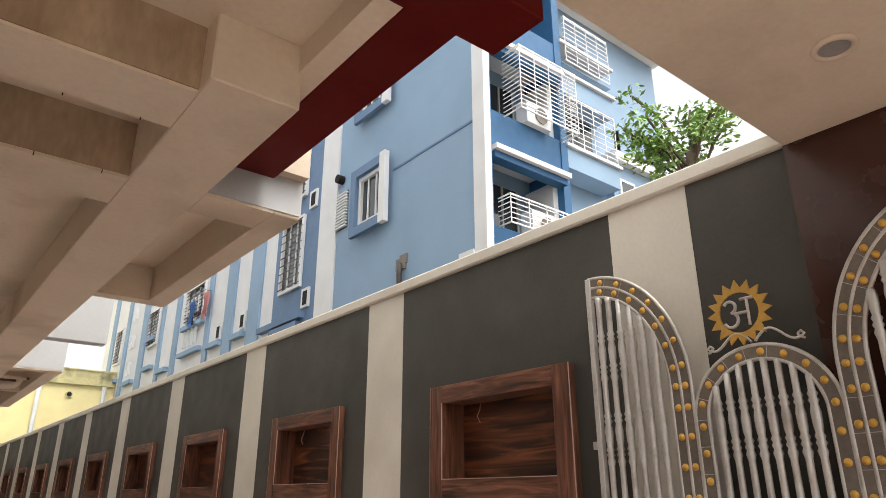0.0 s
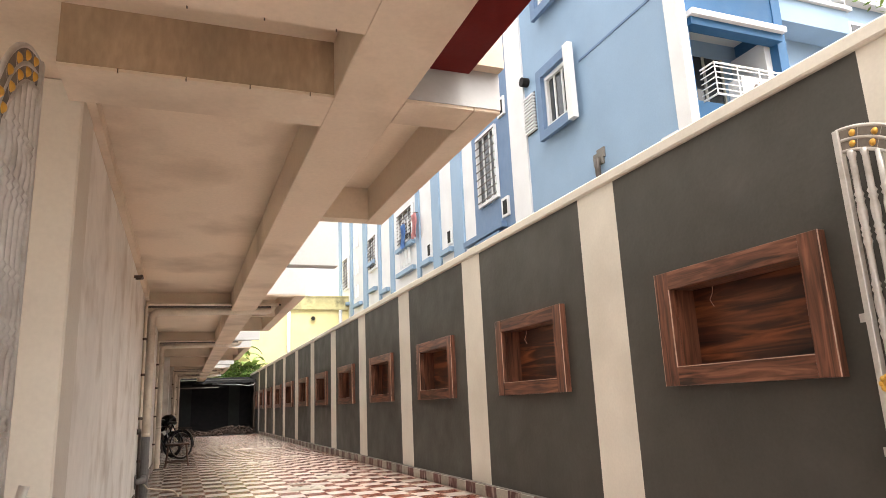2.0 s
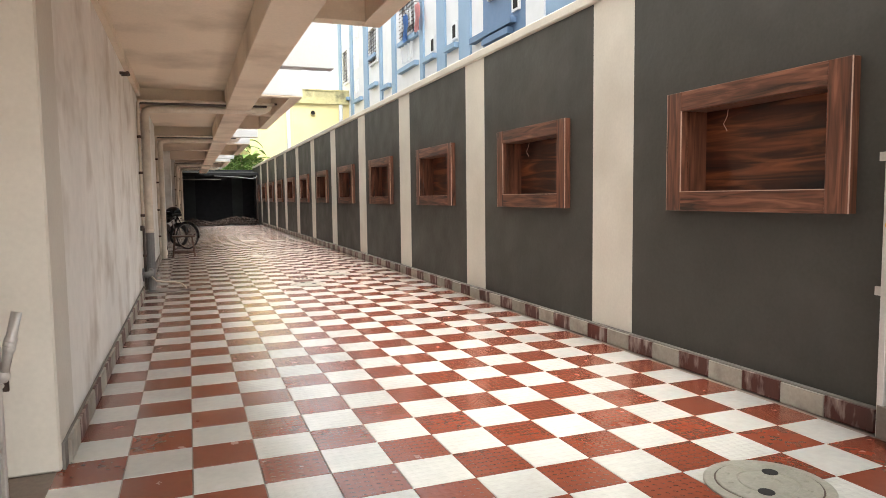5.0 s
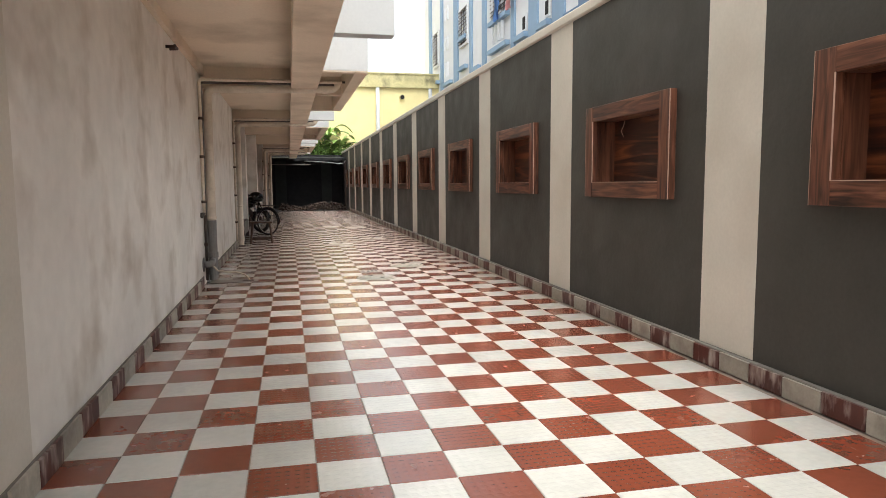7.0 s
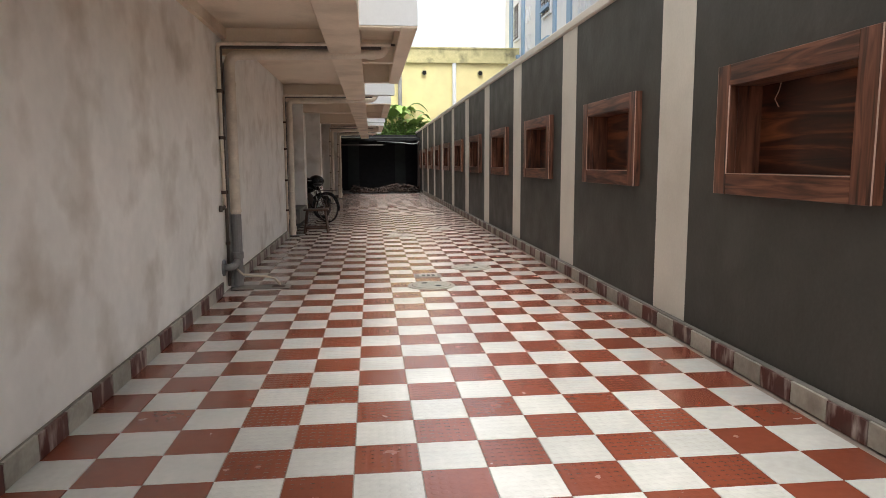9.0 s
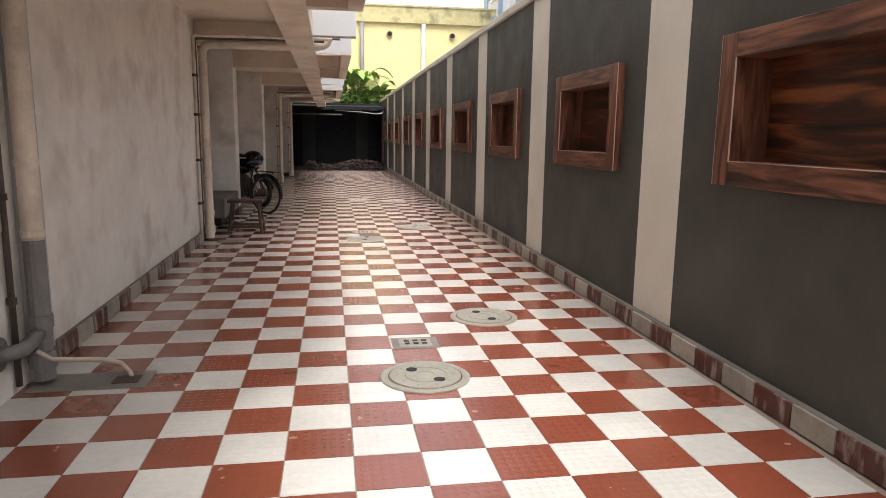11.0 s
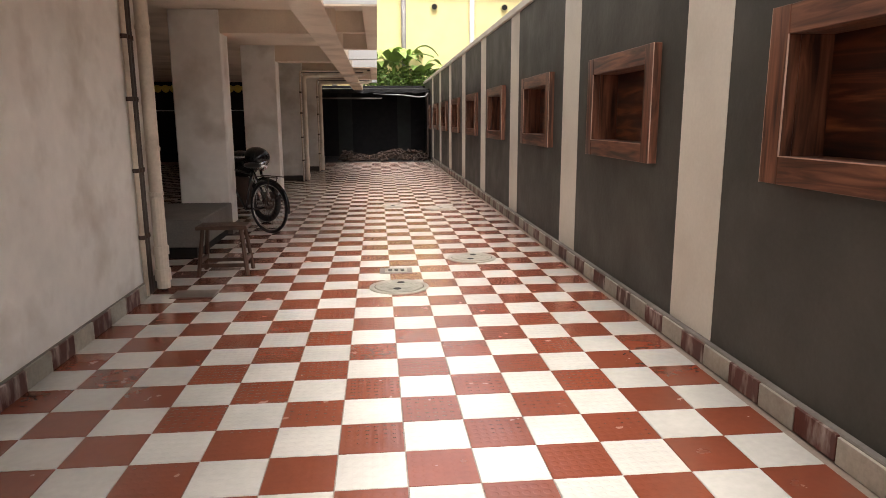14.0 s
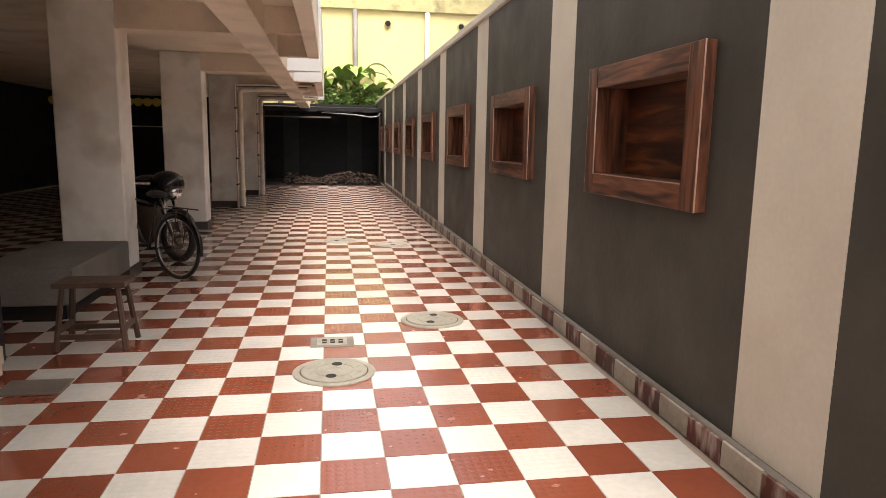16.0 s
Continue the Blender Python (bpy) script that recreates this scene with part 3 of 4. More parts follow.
# ---- drain pipes on the building wall ----
def drain_pipe(y, reach, detail, out=0.0):
    x, wx = 0.115 + out, 0.05 + out
    dp = thing("drain_pipe", (x, y, 0), "cream plastic drain pipe, dirty at its foot, turning under the beam", "drain pipe", "drain pipes")
    z = 2.52
    pts = [(x, y, 0.82)] + [(x, y, 0.82 + 0.12 * k) for k in range(1, 13)]
    pts += [(x + 0.1 * (1 - math.cos(a)), y, z - 0.1 + 0.1 * math.sin(a)) for a in (radians(15 * k) for k in range(0, 7))]
    pts += [(x + 0.1 + (reach - x - 0.2) * k / 6, y, z + 0.03 * k / 6) for k in range(1, 7)]
    pts += [(reach - 0.1 + 0.1 * math.sin(a), y, z + 0.13 - 0.1 * math.cos(a)) for a in (radians(15 * k) for k in range(1, 7))]
    bm = bmesh.new()
    tube(bm, pts, 0.055, 14)
    part("pipe", bm, M_PIPE, dp, smooth=True)
    bm = bmesh.new()
    cyl(bm, (x, y, 0.03), (x, y, 0.82), 0.056, seg=14)
    cyl(bm, (x, y, 0.33), (x, y, 0.40), 0.066, seg=14)
    cyl(bm, (x, y, 0.10), (x, y, 0.2), 0.068, seg=14)
    part("foot", bm, M_PIPE_GREY if detail else M_PIPE, dp, "dirty pipe foot", smooth=False)
    for h in (0.84, 1.22, 2.2):
        bm = bmesh.new()
        cyl(bm, (x, y, h), (x, y, h + 0.03), 0.062, seg=14)
        part("collar", bm, M_PIPE, dp)
    bm = bmesh.new()
    cyl(bm, (reach - 0.12, y, z + 0.03), (reach - 0.2, y, z + 0.03), 0.066, seg=14)
    part("joint", bm, M_PIPE, dp)
    for k, (dy, r, mat) in enumerate(((-0.16, 0.018, M_PIPE_DARK), (-0.24, 0.021, M_PIPE), (-0.1, 0.014, M_PIPE_DARK))):
        zz = z + 0.055 + 0.022 * k
        sp = thing("service_pipe", (wx, y + dy, 0), "thin water pipe clipped to the wall beside the drain", "pipe", "service pipes")
        bm = bmesh.new()
        low = (0.05, 0.9, 2.0)[k] if detail else 0.02
        tube(bm, [(wx, y + dy, low), (wx, y + dy, 1.2 + low / 3), (wx, y + dy, zz - 0.04), (wx + 0.01, y + dy, zz - 0.01), (wx + 0.04, y + dy, zz), (0.6, y + dy, zz + 0.005), (reach - 0.05 + 0.1 * k, y + dy, zz + 0.01)], r, 8)
        part("tube", bm, mat, sp, smooth=True)
        for h in (0.5, 1.05, 1.62, 2.1):
            if h > low:
                bm = bmesh.new()
                cyl(bm, (wx, y + dy, h), (wx, y + dy, h + 0.035), r + 0.007, seg=10)
                part("clip", bm, M_RUST, sp)
    if detail:
        bm = bmesh.new()
        tube(bm, [(0.03, y - 0.3, 0.27), (0.07, y - 0.29, 0.27), (0.12, y - 0.24, 0.275), (0.115, y - 0.12, 0.285), (0.115, y - 0.03, 0.30)], 0.04, 12)
        cyl(bm, (0.021, y - 0.3, 0.27), (0.035, y - 0.3, 0.27), 0.09, seg=16)
        part("side_inlet", bm, M_PIPE_GREY, dp, "grey elbow with a round wall flange", smooth=True)
        bm = bmesh.new()
        tube(bm, [(wx, y - 0.24, 0.92), (wx, y - 0.3, 0.9), (wx, y - 0.36, 0.9)], 0.018, 8)
        cyl(bm, (0.021, y - 0.36, 0.9), (wx, y - 0.36, 0.9), 0.035, seg=12)
        part("tap_stub", bm, M_PIPE_DARK, dp, "dark capped tap stub", smooth=True)


drain_pipe(5.99, 1.78, True)
drain_pipe(11.3, 1.70, False)
drain_pipe(22.1, 1.75, False, 0.17)
drain_pipe(25.4, 1.85, False, 0.28)
stub = thing("pipe_stub", (0.02, 3.75, 2.6), "small dark capped pipe stub high on the wall", "pipe stub")
bm = bmesh.new()
tube(bm, [(0.02, 3.6, 2.58), (0.09, 3.6, 2.58), (0.09, 3.66, 2.60), (0.09, 3.8, 2.60), (0.02, 3.82, 2.60)], 0.016, 8)
part("tube", bm, M_RUST, stub, smooth=True)
hose = thing("hose", (0.2, 5.98, 0.01), "pale plastic hose curling into a floor drain", "hose")
bm = bmesh.new()
tube(bm, [(0.12, 5.90, 0.22), (0.17, 5.96, 0.15), (0.27, 6.02, 0.125), (0.4, 6.05, 0.11), (0.5, 6.06, 0.08), (0.55, 6.04, 0.03), (0.56, 6.03, 0.004)], 0.013, 8)
part("tube", bm, M_HOSE, hose, smooth=True)
for y in (5.98,):
    fd = thing("floor_drain", (0.5, y, 0), "small cement floor drain with an iron grate", "floor drain", "wall side drains")
    part("surround", B((0.06, 0.68, y - 0.13, y + 0.14, -0.002, 0.006), bevel=0.002), M_STONE, fd)
    part("grate", B((0.48, 0.62, y - 0.06, y + 0.06, 0.006, 0.01)), M_RUST, fd)

# ---- covers in the floor ----
def manhole(x, y, turn):
    mh = thing("manhole_cover", (x, y, 0), "round worn grey cement manhole cover with two lifting holes", "manhole cover", "manhole covers")
    bm = bmesh.new()
    lathe(bm, x, y, [(0.265, -0.003), (0.265, 0.007), (0.258, 0.011), (0.222, 0.011), (0.218, 0.006), (0.001, 0.006)], 40)
    part("rim", bm, M_MANHOLE, mh)
    bm = bmesh.new()
    lathe(bm, x, y, [(0.212, 0.004), (0.212, 0.013), (0.206, 0.016), (0.13, 0.016), (0.127, 0.012), (0.120, 0.012), (0.117, 0.016), (0.055, 0.016), (0.053, 0.013), (0.001, 0.013)], 40)
    part("lid", bm, M_MANHOLE, mh)
    bm = bmesh.new()
    lathe(bm, x, y, [(0.222, 0.005), (0.222, 0.0085), (0.207, 0.0085), (0.207, 0.005)], 40)
    part("dirt_gap", bm, M_RUST, mh, "dark ring in the gap round the lid")
    for s in (0, 180):
        a = radians(turn + s)
        bm = bmesh.new()
        cyl(bm, (x + 0.115 * math.cos(a), y + 0.115 * math.sin(a), 0.0165), (x + 0.115 * math.cos(a), y + 0.115 * math.sin(a), 0.019), 0.034, seg=16)
        # Dark disc on the lid in place of a shaded hole.
        part("lifting_hole", bm, M_HOLE, mh, "dark lifting hole")
    for k in range(10):
        a = radians(turn + 36 * k + 12)
        bm = B((-0.012, 0.012, -0.004, 0.004, 0.0, 0.003))
        bmesh.ops.transform(bm, matrix=Matrix.Translation((x + 0.165 * math.cos(a), y + 0.165 * math.sin(a), 0.0155)) @ Matrix.Rotation(a, 4, "Z"), verts=bm.verts)
        part("raised_mark", bm, M_MANHOLE, mh)


for x, y, t in ((2.94, -1.98, 40), (2.25, 5.82, 128), (2.89, 7.08, 110), (2.17, 11.2, 80), (2.99, 12.4, 75), (2.3, 17.0, 60), (3.03, 16.6, 95)):
    manhole(x, y, t)
for x, y in ((2.28, 6.48), (2.17, 11.86)):
    gr = thing("drain_grate", (x, y, 0), "square grey drain grate with six openings", "drain grate", "drain grates")
    part("mortar", B((x - 0.17, x + 0.15, y - 0.12, y + 0.12, -0.002, 0.005), bevel=0.002), M_STONE, gr)
    part("plate", B((x - 0.12, x + 0.10, y - 0.085, y + 0.085, 0.004, 0.009), bevel=0.002), M_MANHOLE, gr)
    for i in range(3):
        for j in range(2):
            # Thin dark plates on top imitate the shade in the openings.
            part("opening", B((x - 0.085 + 0.06 * i, x - 0.05 + 0.06 * i, y - 0.05 + 0.06 * j, y - 0.012 + 0.06 * j, 0.009, 0.0105)), M_HOLE, gr)

# ---- things by the parking bay ----
plinth = thing("plinth", (-0.3, 12.7, 0), "low grey cement step beside the pillar", "step")
part("step", B((-0.7, 0.10, 12.7, 14.28, 0.12, 0.42), bevel=0.012), M_STONE, plinth)
# Solid set-back block, coloured near-black as the shade below the step.
part("recess", B((-0.7, 0.03, 12.74, 14.28, 0, 0.12)), M_HOLE, plinth, "near-black block drawn as the shaded gap under the step")
mp = thing("metal_plate", (0.3, 11.0, 0), "thin grey metal plate lying on the tiles", "metal plate")
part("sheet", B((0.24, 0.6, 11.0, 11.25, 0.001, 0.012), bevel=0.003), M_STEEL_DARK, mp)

stool = thing("stool", (0.5, 12.0, 0), "small worn dark wooden stool with splayed legs", "stool")
sx, sy = 0.5, 12.0
part("seat", B((sx - 0.24, sx + 0.24, sy - 0.14, sy + 0.14, 0.44, 0.475), bevel=0.006), M_STOOL, stool)
for a in (-1, 1):
    for c in (-1, 1):
        bm = bmesh.new()
        cyl(bm, (sx + a * 0.23, sy + c * 0.15, 0), (sx + a * 0.18, sy + c * 0.10, 0.44), 0.022, 0.02, seg=6)
        part("leg", bm, M_STOOL, stool)
for c in (-1, 1):
    part("stretcher", B((sx - 0.22, sx + 0.22, sy + c * 0.14 - 0.01, sy + c * 0.14 + 0.01, 0.08, 0.115)), M_STOOL, stool)
    part("side_stretcher", B((sx + c * 0.21 - 0.012, sx + c * 0.21 + 0.012, sy - 0.13, sy + 0.13, 0.12, 0.16)), M_STOOL, stool)


def wheel(name, parent, centre, axis, r, tyre):
    """A spoked wheel as a part with its own pieces."""
    c, ax = Vector(centre), Vector(axis).normalized()
    u = ax.cross(Vector((0, 0, 1))).normalized()
    v = u.cross(ax)
    on = lambda q, rr: c + rr * (math.cos(q) * u + math.sin(q) * v)
    bm = bmesh.new()
    tube(bm, [on(2 * math.pi * k / 36, r) for k in range(36)], tyre, 8, True)
    w = part(name, bm, M_RUBBER, parent, "black rubber tyre", smooth=True)
    bm = bmesh.new()
    tube(bm, [on(2 * math.pi * k / 36, r - tyre - 0.006) for k in range(36)], 0.01, 6, True)
    part("rim", bm, M_CHROME, w, smooth=True)
    bm = bmesh.new()
    for k in range(28):
        tube(bm, [c + 0.02 * ax * (1 if k % 2 else -1), on(2 * math.pi * k / 28, r - tyre - 0.01)], 0.0018, 4)
    cyl(bm, c - 0.05 * ax, c + 0.05 * ax, 0.022, seg=10)
    part("spokes", bm, M_RUST, w)
    return w


bike = thing("bicycle", (0.5, 14.4, 0), "old black bicycle parked with its wheel out on the tiles", "bicycle")
h = Vector((-0.78, 0.62, 0)).normalized()
side = Vector((0, 0, 1)).cross(h)
rear = Vector((0.57, 14.3, 0.345))
front = rear + h * 1.05
wheel("rear_wheel", bike, rear, side, 0.325, 0.02)
wheel("front_wheel", bike, front, side, 0.325, 0.02)
crank = rear + h * 0.45 + Vector((0, 0, -0.06))
seat_top = rear + h * 0.28 + Vector((0, 0, 0.50))
head = front - h * 0.2 + Vector((0, 0, 0.50))
bm = bmesh.new()
for p, q in ((rear, crank), (rear, seat_top), (crank, seat_top), (crank, head), (seat_top - Vector((0, 0, 0.08)), head), (head, front)):
    tube(bm, [p, q], 0.014, 8)
part("frame", bm, M_BIKE, bike, smooth=True)
bm = bmesh.new()
tube(bm, [rear + 0.355 * (math.cos(a) * -h + math.sin(a) * Vector((0, 0, 1))) for a in (radians(k) for k in range(-10, 140, 10))], 0.024, 6)
part("mudguard", bm, M_BIKE, bike, smooth=True)
bm = bmesh.new()
for s in (-1, 1):
    tube(bm, [rear + side * 0.07 * s, rear + side * 0.07 * s - h * 0.1 + Vector((0, 0, 0.40))], 0.006, 5)
    tube(bm, [rear + side * 0.07 * s - h * 0.26 + Vector((0, 0, 0.40)), rear + side * 0.07 * s + h * 0.2 + Vector((0, 0, 0.41))], 0.007, 5)
part("carrier", bm, M_RUST, bike)
bm = bmesh.new()
bmesh.ops.create_uvsphere(bm, u_segments=12, v_segments=8, radius=1, matrix=Matrix.Translation(seat_top + Vector((0, 0, 0.04))) @ h.to_track_quat("X", "Z").to_matrix().to_4x4() @ Matrix.Diagonal((0.14, 0.08, 0.04, 1)))
part("saddle", bm, M_RUBBER, bike, smooth=True)
bm = bmesh.new()
hb = head + Vector((0, 0, 0.12))
tube(bm, [hb - side * 0.27 - h * 0.12, hb - side * 0.2, hb, hb + side * 0.2, hb + side * 0.27 - h * 0.12], 0.012, 8)
tube(bm, [head, hb], 0.013, 8)
part("handlebar", bm, M_CHROME, bike, smooth=True)

moto = thing("motorcycle", (-0.1, 15.6, 0), "black motorcycle with a chrome headlamp under the ceiling", "motorcycle")
mh_ = Vector((0.75, -0.66, 0)).normalized()
ms = Vector((0, 0, 1)).cross(mh_)
mf = Vector((0.36, 15.35, 0.31))
mr = mf - mh_ * 1.25
wheel("front_wheel", moto, mf, ms, 0.265, 0.045)
wheel("rear_wheel", moto, mr, ms, 0.255, 0.055)
turn = mh_.to_track_quat("X", "Z").to_matrix().to_4x4()


def blob(name, at, size, mat, label=""):
    bm = bmesh.new()
    bmesh.ops.create_uvsphere(bm, u_segments=18, v_segments=12, radius=1, matrix=Matrix.Translation(at) @ turn @ Matrix.Diagonal((*size, 1)))
    part(name, bm, mat, moto, label, smooth=True)


up = Vector((0, 0, 1))
blob("fuel_tank", mf - mh_ * 0.52 + up * 0.52, (0.34, 0.20, 0.2), M_BIKE, "glossy black fuel tank")
blob("seat", mf - mh_ * 1.02 + up * 0.50, (0.36, 0.13, 0.07), M_RUBBER)
blob("engine", mf - mh_ * 0.62 + up * 0.12, (0.34, 0.2, 0.26), M_RUST)
blob("headlamp", mf - mh_ * 0.06 + up * 0.53, (0.10, 0.10, 0.10), M_CHROME, "bright chrome headlamp")
blob("cowl", mf - mh_ * 0.16 + up * 0.62, (0.2, 0.19, 0.16), M_BIKE)
bm = bmesh.new()
for s in (-1, 1):
    tube(bm, [mf + ms * 0.075 * s, mf + ms * 0.075 * s - mh_ * 0.22 + up * 0.55], 0.022, 8)
part("fork", bm, M_CHROME, moto, smooth=True)
bm = bmesh.new()
hp_ = mf - mh_ * 0.24 + up * 0.68
tube(bm, [hp_ - ms * 0.36 - mh_ * 0.12, hp_ - ms * 0.2, hp_, hp_ + ms * 0.2, hp_ + ms * 0.36 - mh_ * 0.12], 0.014, 8)
part("handlebar", bm, M_BIKE, moto, smooth=True)
bm = bmesh.new()
tube(bm, [mf + 0.30 * (math.cos(a) * mh_ + math.sin(a) * up) for a in (radians(k) for k in range(10, 150, 10))], 0.05, 8)
part("mudguard", bm, M_BIKE, moto, smooth=True)
aw = thing("awning", (-2.3, 23.8, 2.3), "yellow scalloped awning edge deep in the parking bay", "awning")
bm = B((-4.2, -0.9, 24.0, 24.6, 2.30, 2.36))
for k in range(16):
    cyl(bm, (-4.1 + 0.205 * k, 23.99, 2.29), (-4.1 + 0.205 * k, 24.01, 2.29), 0.1, seg=12)
part("valance", bm, M_AWNING, aw)
part("support_post", B((-4.2, -4.14, 24.3, 24.36, 0, 2.3)), M_RUST, aw)
part("support_post", B((-0.98, -0.92, 24.3, 24.36, 0, 2.3)), M_RUST, aw)
part("cross_rod", B((-4.2, -0.9, 24.29, 24.32, 1.72, 1.75)), M_WHITE, aw, "thin white rod")

# ---- shed at the far end ----
shed = thing("shed", (2.0, END_Y, 0), "dark open shed with a black sheet roof", "shed")
# Shed walls carry the interior shade in their colour.
part("back_wall", B((-0.3, 4.0, 33.7, 33.85, 0, 2.85)), M_SHADE_WALL, shed)
part("side_wall", B((-0.35, -0.25, 31.2, 33.7, 0, 2.75)), M_SHADE_WALL, shed)
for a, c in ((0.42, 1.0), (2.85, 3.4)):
    part("wall_stripe", B((a, c, 33.69, 33.7, 0, 2.5)), M_SHED_STRIPE, shed, "green-grey painted stripe, darkened for the shed's shade")
bm = bmesh.new()
slab_outline(bm, [(31., 2.56), (33.9, 2.74), (33.9, 2.77), (31., 2.59)], -0.3, 3.98)
part("roof_sheet", bm, M_TARP, shed)
bm = bmesh.new()
nx = 24
ribs = []
for k in range(nx + 1):
    x, y, z = -0.3 + 4.28 * k / nx, 30.96 + 0.012 * math.sin(k * 2.3), 2.46 + 0.03 * math.sin(k * 1.7)
    ribs.append([bm.verts.new(p) for p in ((x, y, z), (x, 30.96, 2.60), (x, 30.99, 2.60), (x, y + 0.03, z))])
for a, c in zip(ribs, ribs[1:]):
    for q in range(4):
        bm.faces.new((a[q], a[(q + 1) % 4], c[(q + 1) % 4], c[q]))
bm.faces.new(ribs[0])
bm.faces.new(ribs[-1][::-1])
part("roof_flap", bm, M_TARP, shed)
part("floor_slab", B((-0.3, 3.95, 29.4, 33.4, -0.05, 0.006)), M_TARP, shed, "near-black shed floor")
part("header_bar", B((-0.3, 2.2, 31.05, 31.09, 2.24, 2.29)), M_STONE, shed, "pale bar under the roof")
part("post", B((3.88, 3.94, 31., 31.06, 0, 2.45)), M_RUST, shed)
bm = bmesh.new()
tube(bm, [(1.9, 31.02, 2.43), (3.0, 31., 2.38), (3.6, 30.98, 2.30), (3.85, 30.96, 2.34), (3.93, 31., 2.46)], 0.02, 6)
part("roof_cord", bm, M_WHITE, shed, "pale hanging sheet edge", smooth=True)
rng = random.Random(5)
bm = bmesh.new()
for k in range(330):
    x = rng.uniform(0.7, 3.85)
    y = rng.uniform(29.55, 31.2)
    top = 0.34 * min(1, (y - 29.45) / 0.6) * (0.65 + 0.35 * math.sin(x * 2.3 + 1)) + 0.05
    z = rng.uniform(0.03, top)
    a, t = rng.uniform(0, 6.28), rng.uniform(-0.5, 0.6)
    d = Vector((math.cos(a) * math.cos(t), math.sin(a) * math.cos(t), math.sin(t)))
    ln = rng.uniform(0.12, 0.3)
    c = Vector((x, y, z))
    bmv = [c + d * ln * s + Vector((0, 0, 0.06 * (1 - (2 * s) ** 2) * rng.uniform(0.3, 1))) for s in (-0.5, -0.2, 0.15, 0.5)]
    tube(bm, bmv, rng.uniform(0.018, 0.045), 5)
solid("husk_pile", bm, M_HUSK, "heap of dry brown palm husks on the floor", "husk pile", kind="stuff")

# ---- plants ----
def leaf_cloud(bm, centre, size, count, leaf, rng):
    for _ in range(count):
        while True:
            p = Vector((rng.uniform(-1, 1), rng.uniform(-1, 1), rng.uniform(-1, 1)))
            if 0.2 < p.length < 1:
                break
        c = Vector(centre) + Vector((p.x * size[0], p.y * size[1], p.z * size[2]))
        a = Vector((rng.gauss(0, 1), rng.gauss(0, 1), rng.gauss(0, 0.6))).normalized()
        b = a.cross(Vector((rng.gauss(0, 1), rng.gauss(0, 1), rng.gauss(0, 1)))).normalized()
        s = leaf * rng.uniform(0.6, 1.3)
        v = [bm.verts.new(c + q) for q in (-a * s, b * s * 0.38 - a * s * 0.1, a * s, -b * s * 0.38 - a * s * 0.1)]
        bm.faces.new(v)


def banana(x, y, tall, seed, count):
    r = random.Random(seed)
    pl = thing("banana_plant", (x, y, -0.16), "green banana plant behind the shed", "plant", "banana plants")
    bm = bmesh.new()
    cyl(bm, (x, y, -0.16), (x + 0.05, y, tall * 0.62), 0.12, 0.07, seg=10)
    part("stem", bm, M_BANANA, pl, smooth=True)
    for k in range(count):
        a = 6.283 * k / count + r.uniform(-0.4, 0.4)
        ln, rise, w = r.uniform(0.9, 1.5), r.uniform(0.5, 1.5), r.uniform(0.16, 0.26)
        bm = bmesh.new()
        d = Vector((math.cos(a), math.sin(a), 0))
        sd = Vector((-d.y, d.x, 0))
        rows_ = []
        for i in range(11):
            t = i / 10
            c = Vector((x, y, tall * 0.6)) + d * ln * t + Vector((0, 0, rise * (1.7 * t - 1.5 * t * t)))
            ww = w * math.sin(math.pi * min(1, 0.12 + 0.88 * t)) ** 0.6 if i < 10 else 0.01
            rows_.append([bm.verts.new(c + sd * ww + Vector((0, 0, 0.05))), bm.verts.new(c), bm.verts.new(c - sd * ww + Vector((0, 0, 0.05)))])
        for p, q in zip(rows_, rows_[1:]):
            bm.faces.new((p[0], p[1], q[1], q[0]))
            bm.faces.new((p[1], p[2], q[2], q[1]))
        part("leaf", bm, M_BANANA, pl, smooth=True)


banana(2.7, 34.4, 6.0, 3, 9)
banana(3.95, 34.7, 5.4, 8, 8)
banana(3.3, 35.0, 6.4, 17, 9)
banana(2.1, 34.9, 5.6, 29, 8)
r2 = random.Random(11)
for x, y, s in ((2.2, 34.5, 0.75), (3.2, 34.5, 0.8), (4.2, 34.7, 0.7)):
    sh = thing("shrub", (x, y, -0.16), "leafy green shrub behind the shed", "shrub", "shrubs")
    bm = bmesh.new()
    for k in range(5):
        tube(bm, [(x, y, -0.16), (x + r2.uniform(-0.2, 0.2), y, 1.5), (x + r2.uniform(-0.4, 0.4), y + r2.uniform(-0.3, 0.3), 3.0)], 0.02, 5)
    part("branches", bm, M_BARK, sh)
    bm = bmesh.new()
    leaf_cloud(bm, (x, y, 2.95), (s, 0.6, 0.7), 1100, 0.10, r2)
    part("foliage", bm, M_LEAF, sh)

# ---- yellow building beyond the shed ----
yb = thing("yellow_building", (0, 36, -0.16), "pale yellow building with a mossy parapet", "building")
part("wall", B((-12, 14, 36, 44, -0.16, 6.9)), M_YELLOW, yb)
part("parapet", B((-12, 14.05, 35.94, 36.2, 6.9, 7.6)), M_YGREY, yb, "mossy grey-yellow parapet")
part("ledge", B((-12, 14.1, 35.85, 35.939, 6.83, 6.97)), M_YGREY, yb)
part("coping", B((-12, 14.1, 35.9, 36.25, 7.6, 7.68)), M_YGREY, yb)
for x in (0.2, 3.25, 6.25, 9.35):
    bm = bmesh.new()
    cyl(bm, (x, 35.85, -0.16), (x, 35.85, 6.8), 0.11, seg=10)
    part("downpipe", bm, M_PIPE_GREY if x < 4 else M_WHITE, yb, smooth=True)
